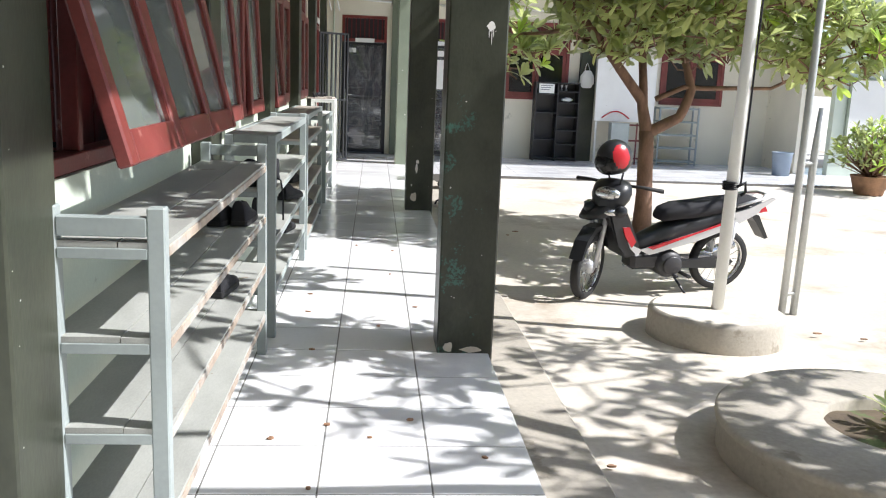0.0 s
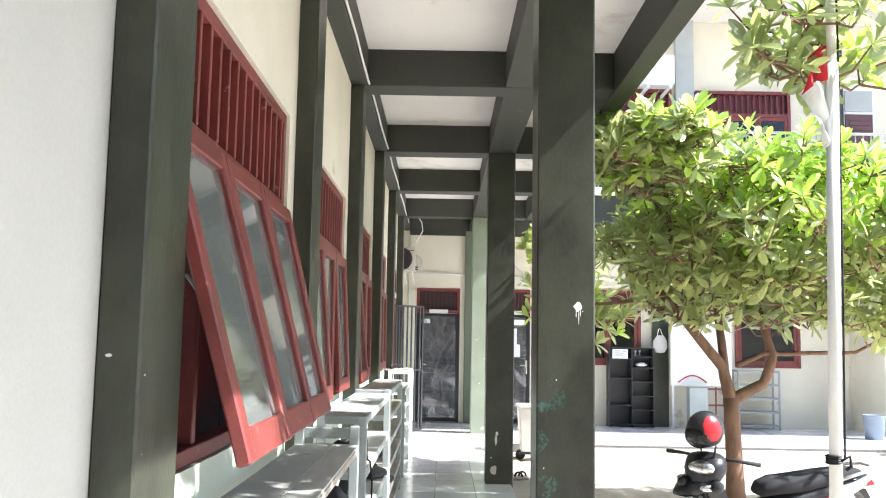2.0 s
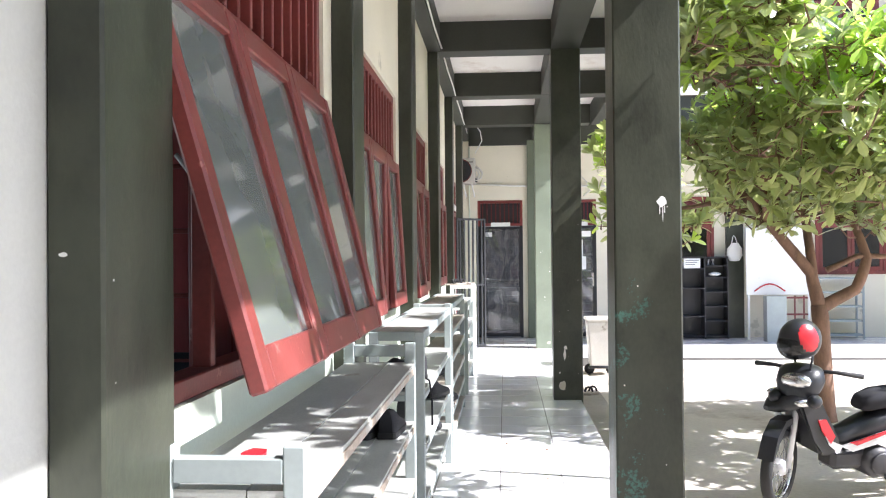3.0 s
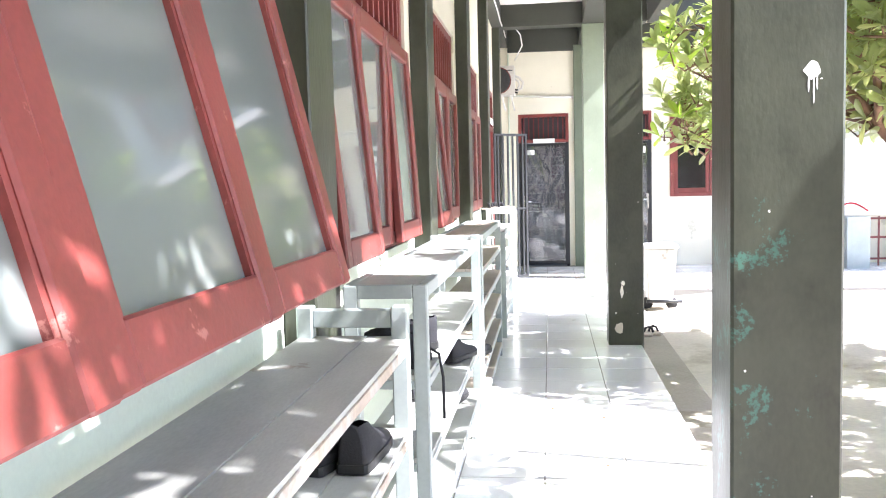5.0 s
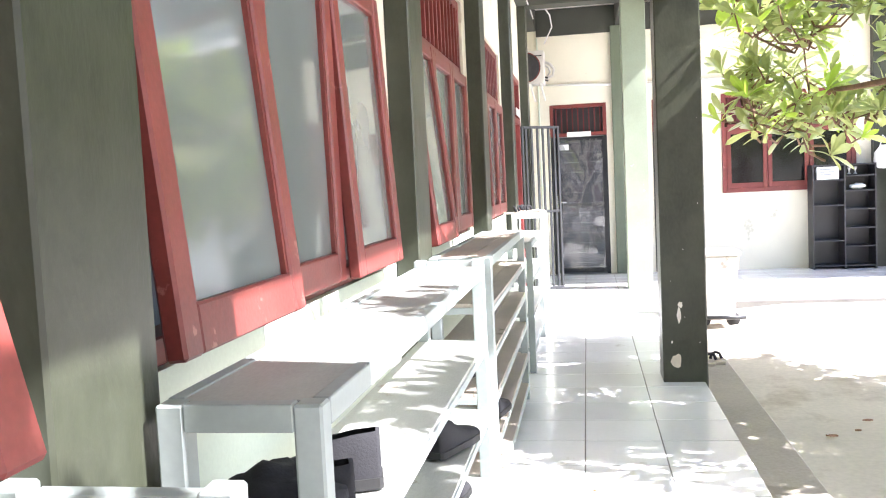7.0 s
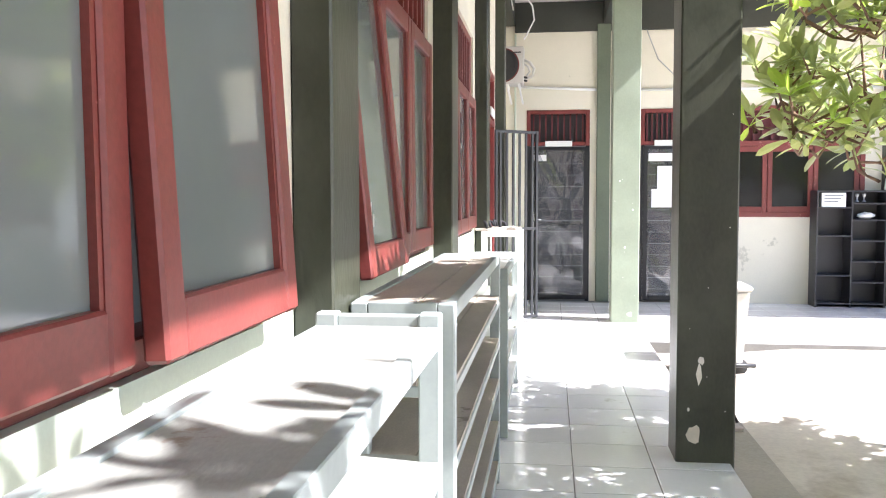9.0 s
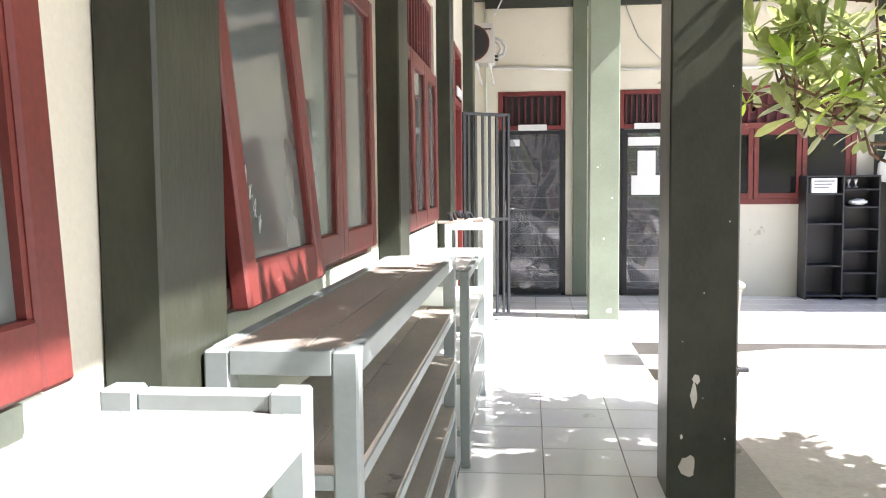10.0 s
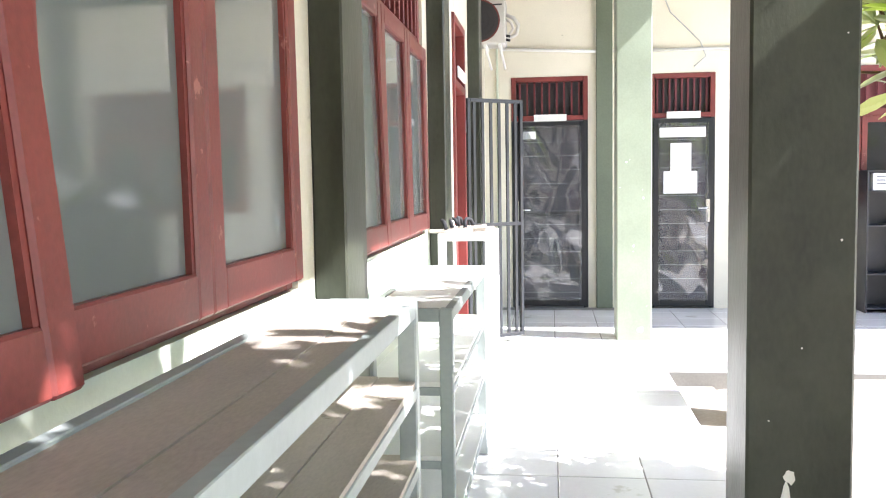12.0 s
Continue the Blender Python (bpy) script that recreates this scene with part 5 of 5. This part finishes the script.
# ---- shoes ----
def shoe(mat, sole, length=0.27, high=0.1):
    k = thing("shoe", "worn black high shoe lying on the rack", "shoe", "shoes on the racks")
    bm = bmesh.new()
    prof = [(0.0, 0.026, high * 0.98), (0.008, 0.034, high), (0.05, 0.04, high * 0.97), (0.09, 0.04, high * 0.9), (0.115, 0.042, high * 0.72), (0.17, 0.046, 0.06), (0.23, 0.042, 0.045), (0.265, 0.022, 0.03)]
    rings = []
    for x, w, h in prof:
        rings.append([bm.verts.new((x * length / 0.27, w * math.copysign(abs(math.cos(a)) ** 0.75, math.cos(a)), 0.018 + (h - 0.018) * max(0, math.sin(a)) ** 0.75)) for a in [math.pi * i / 8 for i in range(9)]])
    for k2, (a, b) in enumerate(zip(rings, rings[1:])):
        for i in range(8):
            if 0 < k2 < 3 and i in (3, 4):
                continue        # the opening for the foot
            f = bm.faces.new((a[i], a[i + 1], b[i + 1], b[i]))
            f.smooth = True
    bm.faces.new(rings[0])
    bm.faces.new(rings[-1][::-1])
    part("upper", bm, mat, k)
    bm = bmesh.new()
    ring = [(x * length / 0.27, s * (w + 0.004)) for s in (1, -1) for x, w, h in (prof if s == 1 else prof[::-1])]
    a = [bm.verts.new((x - 0.003, y, 0.0)) for x, y in ring]
    b = [bm.verts.new((x - 0.003, y, 0.022)) for x, y in ring]
    bm.faces.new(a)
    bm.faces.new(b[::-1])
    for i in range(len(a)):
        j = (i + 1) % len(a)
        bm.faces.new((a[j], a[i], b[i], b[j]))
    part("sole", bm, sole, k)
    for i in range(4):
        bm = bmesh.new()
        x = (0.105 + i * 0.02) * length / 0.27
        z = 0.018 + 0.066 - i * 0.009
        tube(bm, [(x, -0.025, z - 0.008), (x, 0, z), (x, 0.025, z - 0.008)], 0.003, 4)
        part("lace", bm, mat, k)
    return k


first = shoe(CLOTH, RUBBER, 0.28, 0.115)
first.matrix_basis = Matrix.Translation((-0.445, 5.06, 0.802)) @ Matrix.Rotation(radians(200), 4, "Z")
for x, y, z, a in ((-0.445, 5.26, 0.802, 195), (-0.46, 4.92, 0.802, 190), (-0.6, 5.5, 0.545, 85), (-0.52, 6.2, 0.545, 70), (-0.6, 7.5, 0.505, 80), (-0.5, 7.5, 0.305, 80), (-0.6, 8.2, 0.305, 95), (-0.55, 6.4, 0.285, 80), (-0.55, 3.8, 0.475, 85), (-0.64, 3.85, 0.475, 80), (-0.6, 4.1, 0.72, 80), (-0.5, 4.12, 0.72, 88)):
    copy_thing(first, Matrix.Translation((x, y, z)) @ Matrix.Rotation(radians(a), 4, "Z"))
bag = thing("cloth_bag", "crumpled black cloth bag lying on the rack", "bag", m=Matrix.Translation((-0.555, 4.98, 0.80)))
bm = bmesh.new()
bmesh.ops.create_icosphere(bm, subdivisions=4, radius=1.0)
for v in bm.verts:
    d = 1 + 0.25 * noise.noise(v.co * 2.2) + 0.12 * abs(noise.noise(v.co * 5.0 + Vector((3, 1, 0))))
    v.co = Vector((v.co.x * 0.10 * d, v.co.y * 0.10 * d, max(0.0, 0.055 + v.co.z * 0.075 * d)))
for f in bm.faces:
    f.smooth = True
part("bag_body", bm, CLOTH, bag)
bm = bmesh.new()
tube(bm, [(0.10, 0.05, 0.05), (0.145, 0.06, 0.02), (0.158, 0.06, -0.06), (0.158, 0.065, -0.2)], 0.005, 6)
part("strap", bm, CLOTH, bag)
sandal = thing("sandal", "brown and grey sandal drying on the white rack", "sandal", "sandals on the white rack")
bm = bmesh.new()
slab(bm, [(0, 0), (0.25, 0), (0.25, 0.02), (0.1, 0.018), (0.0, 0.028)], 0.09)
bmesh.ops.bevel(bm, geom=bm.edges[:], offset=0.006, segments=1, affect="EDGES")
part("footbed", bm, BROWNBOARD, sandal)
bm = bmesh.new()
tube(bm, [(0.15, -0.045, 0.02), (0.16, -0.03, 0.06), (0.17, 0.0, 0.07), (0.16, 0.03, 0.06), (0.15, 0.045, 0.02)], 0.012, 6)
part("strap", bm, CLOTH, sandal)
sandal.matrix_basis = Matrix.Translation((-0.55, 12.0, 1.072)) @ Matrix.Rotation(radians(190), 4, "Z")
for x, y, a in ((-0.45, 12.1, 150), (-0.55, 12.22, 200), (-0.5, 12.32, 170), (-0.68, 12.15, 100)):
    copy_thing(sandal, Matrix.Translation((x, y, 1.072)) @ Matrix.Rotation(radians(a), 4, "Z"))
for x, y, a in ((0.86, 10.5, 80), (0.95, 10.55, 95)):
    copy_thing(sandal, Matrix.Translation((x, y, GROUND + 0.013)) @ Matrix.Rotation(radians(a), 4, "Z"))["label"] = "dark sandal lying on the concrete strip"

# ---- inside the first room ----
cup = thing("cupboard", "red wooden cupboard inside the room", "cupboard", m=Matrix.Translation((-1.66, 3.80, 0)))
boxpart("body", (0.32, 0.5, 0, 1.3, 0, 2.3), REDWOOD, cup)
for k in range(3):
    door = boxpart("door", (0.5, 0.52, 0.012 + 0.43 * k, 0.425 + 0.43 * k, 0.05, 2.25), REDWOOD, cup)
    bm = bmesh.new()
    blob(bm, (0.535, 0.07 + 0.43 * k if k != 1 else 0.8, 1.36), (0.018, 0.014, 0.014))
    part("knob", bm, CHROME, door)


def chair():
    c = thing("stacked_chair", "dark chair with pale steel legs inside the room", "chair", "chairs inside the room")
    boxpart("seat", (-0.2, 0.2, -0.2, 0.2, 0.44, 0.47), CLOTH, c)
    boxpart("backrest", (-0.2, 0.2, 0.18, 0.2, 0.6, 0.85), CLOTH, c)
    for sx in (-0.18, 0.18):
        for sy in (-0.18, 0.18):
            bm = bmesh.new()
            tube(bm, [(sx, sy, 0), (sx, sy, 0.86 if sy > 0 else 0.44)], 0.012, 6)
            part("leg", bm, CHROME, c)
    return c


c0 = chair()
c0.matrix_basis = Matrix.Translation((-1.32, 3.42, 0)) @ Matrix.Scale(1.3, 4)
copy_thing(c0, Matrix.Translation((-2.3, 3.6, 0)) @ Matrix.Rotation(radians(40), 4, "Z"))

# scraps and fallen leaves
def scrap(label, x, y, z, w, h, mat, seed, cat="litter"):
    bm = bmesh.new()
    c = [bm.verts.new((x + w * math.cos(a) * (1 + 0.5 * noise.noise(Vector((a, seed, 0)))), y + h * math.sin(a) * (1 + 0.5 * noise.noise(Vector((seed, a, 0)))), z + 0.006 + 0.006 * noise.noise(Vector((a, a, seed))))) for a in [6.2832 * i / 9 for i in range(9)]]
    b = [bm.verts.new((v.co.x, v.co.y, z)) for v in c]
    bm.faces.new(c)
    for i in range(9):
        bm.faces.new((c[i], b[i], b[(i + 1) % 9], c[(i + 1) % 9]))
    tagged(part("dry_leaf" if cat == "leaf" else "paper_scrap", bm, mat), label, cat, "fallen leaves on the floor" if cat == "leaf" else "")


scrap("crumpled red wrapper lying on the shoe rack", -0.62, 2.75, 0.966, 0.03, 0.05, BIKERED, 2)
rng = random.Random(9)
for i in range(14):
    scrap("small dry brown leaf fallen on the white tiles", rng.uniform(-0.3, 0.65), rng.uniform(3.0, 8.5), 0.0015, rng.uniform(0.008, 0.018), rng.uniform(0.006, 0.012), CLAY, i, "leaf")
for i in range(26):
    scrap("small dry brown leaf fallen on the yard", rng.uniform(0.8, 3.6), rng.uniform(3.2, 9.0), GROUND + (0.013 if i % 3 == 0 else 0.004), rng.uniform(0.012, 0.03), rng.uniform(0.008, 0.02), CLAY, i + 20, "leaf")

rr = thing("red_frame", "red steel ladder frame standing inside the room", "frame", m=Matrix.Translation((-1.06, 3.56, 0)))
for y in (0.0, 0.1):
    bm = bmesh.new()
    tube(bm, [(0, y, 0), (0, y, 2.3)], 0.012, 6)
    part("upright_tube", bm, RED, rr)
for i in range(10):
    bm = bmesh.new()
    tube(bm, [(-0.35, 0.1, 0.2 + i * 0.22), (0, 0.1, 0.2 + i * 0.22)], 0.009, 6)
    part("rung", bm, RED, rr)

# ---- chipped and splashed paint on the columns ----
def paint_blot(parent, name, mat, label, x, z, w, h, seed, face, rag=0.5):
    """A thin uneven blot on a face that looks along -y."""
    bm = bmesh.new()
    n = 14
    c = [bm.verts.new((x + 0.5 * w * (1 + rag * noise.noise(Vector((1.5 * math.cos(6.2832 * i / n), seed + 1.5 * math.sin(6.2832 * i / n), 0.3)))) * math.cos(6.2832 * i / n), face - 0.0015, z + 0.5 * h * (1 + rag * noise.noise(Vector((seed, 1.5 * math.cos(6.2832 * i / n), 1.3 + 1.5 * math.sin(6.2832 * i / n))))) * math.sin(6.2832 * i / n))) for i in range(n)]
    b = [bm.verts.new(v.co + Vector((0, 0.003, 0))) for v in c]
    bm.faces.new(c)
    for i in range(n):
        bm.faces.new((c[i], b[i], b[(i + 1) % n], c[(i + 1) % n]))
    part(name, bm, mat, parent, label)


cols = {round(o.bound_box[0][1], 1): o for o in bpy.data.objects if o.name.startswith("column")}
near, mid, last = cols[4.6], cols[9.5], cols[14.5]
paint_blot(near, "paint_splash", PAPER, "white paint splash", 0.645, 1.655, 0.036, 0.044, 3, C1, 0.6)
for dx, l in ((-0.01, 0.04), (0.003, 0.07), (0.011, 0.035)):
    paint_blot(near, "paint_drip", WHITE, "white paint drip", 0.645 + dx, 1.64 - l / 2, 0.004, l, 5 + dx * 90, C1, 0.2)
pils = sorted((o for o in bpy.data.objects if o.name.startswith("pilaster") and o.bound_box[0][0] < -0.7 and 2.0 < o.bound_box[0][1] < 2.6), key=lambda o: o.name)
rng = random.Random(12)
paint_blot(pils[0], "paint_chip", PAPER, "chip of bare plaster", -0.765, 1.43, 0.014, 0.007, 2, C1 - BAY + 0.04)
for i in range(12):
    z, y, s = rng.uniform(0.2, 1.4), 2.165 + abs(rng.gauss(0, 0.03)), rng.uniform(0.002, 0.0045)
    bm = bmesh.new()
    box(bm, PIL - 0.0005, PIL + 0.0012, y, y + s * 0.7, z, z + s)
    part("paint_chip", bm, PAPER, pils[0], "chip of bare plaster")
rng = random.Random(4)
for col, face, spec in ((near, C1, [(0.5, 0.03, 0.05, 0.05), (0.62, 0.02, 0.1, 0.03)]), (mid, C1 + 2 * BAY, [(0.53, 0.14, 0.07, 0.09), (0.55, 0.45, 0.025, 0.10), (0.56, 0.52, 0.03, 0.04), (0.50, 0.27, 0.012, 0.02)]), (last, C1 + 4 * BAY, [(0.64, 0.09, 0.06, 0.05), (0.58, 0.8, 0.015, 0.02), (0.66, 1.2, 0.015, 0.02), (0.52, 1.5, 0.02, 0.012)])):
    for i in range(6):
        spec.append((rng.uniform(0.46, 0.71), rng.uniform(0.1, 2.0), rng.uniform(0.003, 0.007), rng.uniform(0.003, 0.008)))
    for i, (x, z, w, h) in enumerate(spec):
        paint_blot(col, "paint_chip", CEIL if z > 0.2 else YARD, "chip of bare plaster", x, z, w, h, i * 3.1, face)

# ---- floor tiles ----
def tile_field(parent, xs, ys, z):
    cache = {}
    gap = 0.003
    for xa, xb in zip(xs, xs[1:]):
        for ya, yb in zip(ys, ys[1:]):
            key = (round(xb - xa, 3), round(yb - ya, 3))
            if key not in cache:
                bm = bmesh.new()
                w, d = key
                t = [(gap, 0.0045), (w - gap, 0.0045), (w - gap, d - 0.0045), (gap, d - 0.0045)]
                c = 0.0025
                top = [bm.verts.new((x + (c if x < w / 2 else -c), y + (c if y < d / 2 else -c), 0.006)) for x, y in t]
                mid = [bm.verts.new((x, y, 0.004)) for x, y in t]
                low = [bm.verts.new((x, y, -0.004)) for x, y in t]
                bm.faces.new(top)
                for a, b in ((top, mid), (mid, low)):
                    for i in range(4):
                        j = (i + 1) % 4
                        bm.faces.new((a[i], b[i], b[j], a[j]))
                cache[key] = mesh_of("tile", bm, TILE)
            o = new("tile", cache[key])
            o.parent = parent
            o.location = (xa, ya, z - 0.006 + 0.0006 * noise.noise(Vector((xa * 9, ya * 9, 0))))


fl = bpy.data.objects["floor"]
TY0 = 3.41
tile_field(fl, [WALL, -0.477, -0.077, 0.32, 0.712], [TY0 + 0.4 * i for i in range(-18, 33)], 0.0)
te = bpy.data.objects["terrace"]
tile_field(te, [0.712 + 0.4 * i for i in range(0, 21)], [13.3, 13.7, 14.1, 14.5, 14.9, 15.3, 15.7, 16.1, 16.42], -0.006)
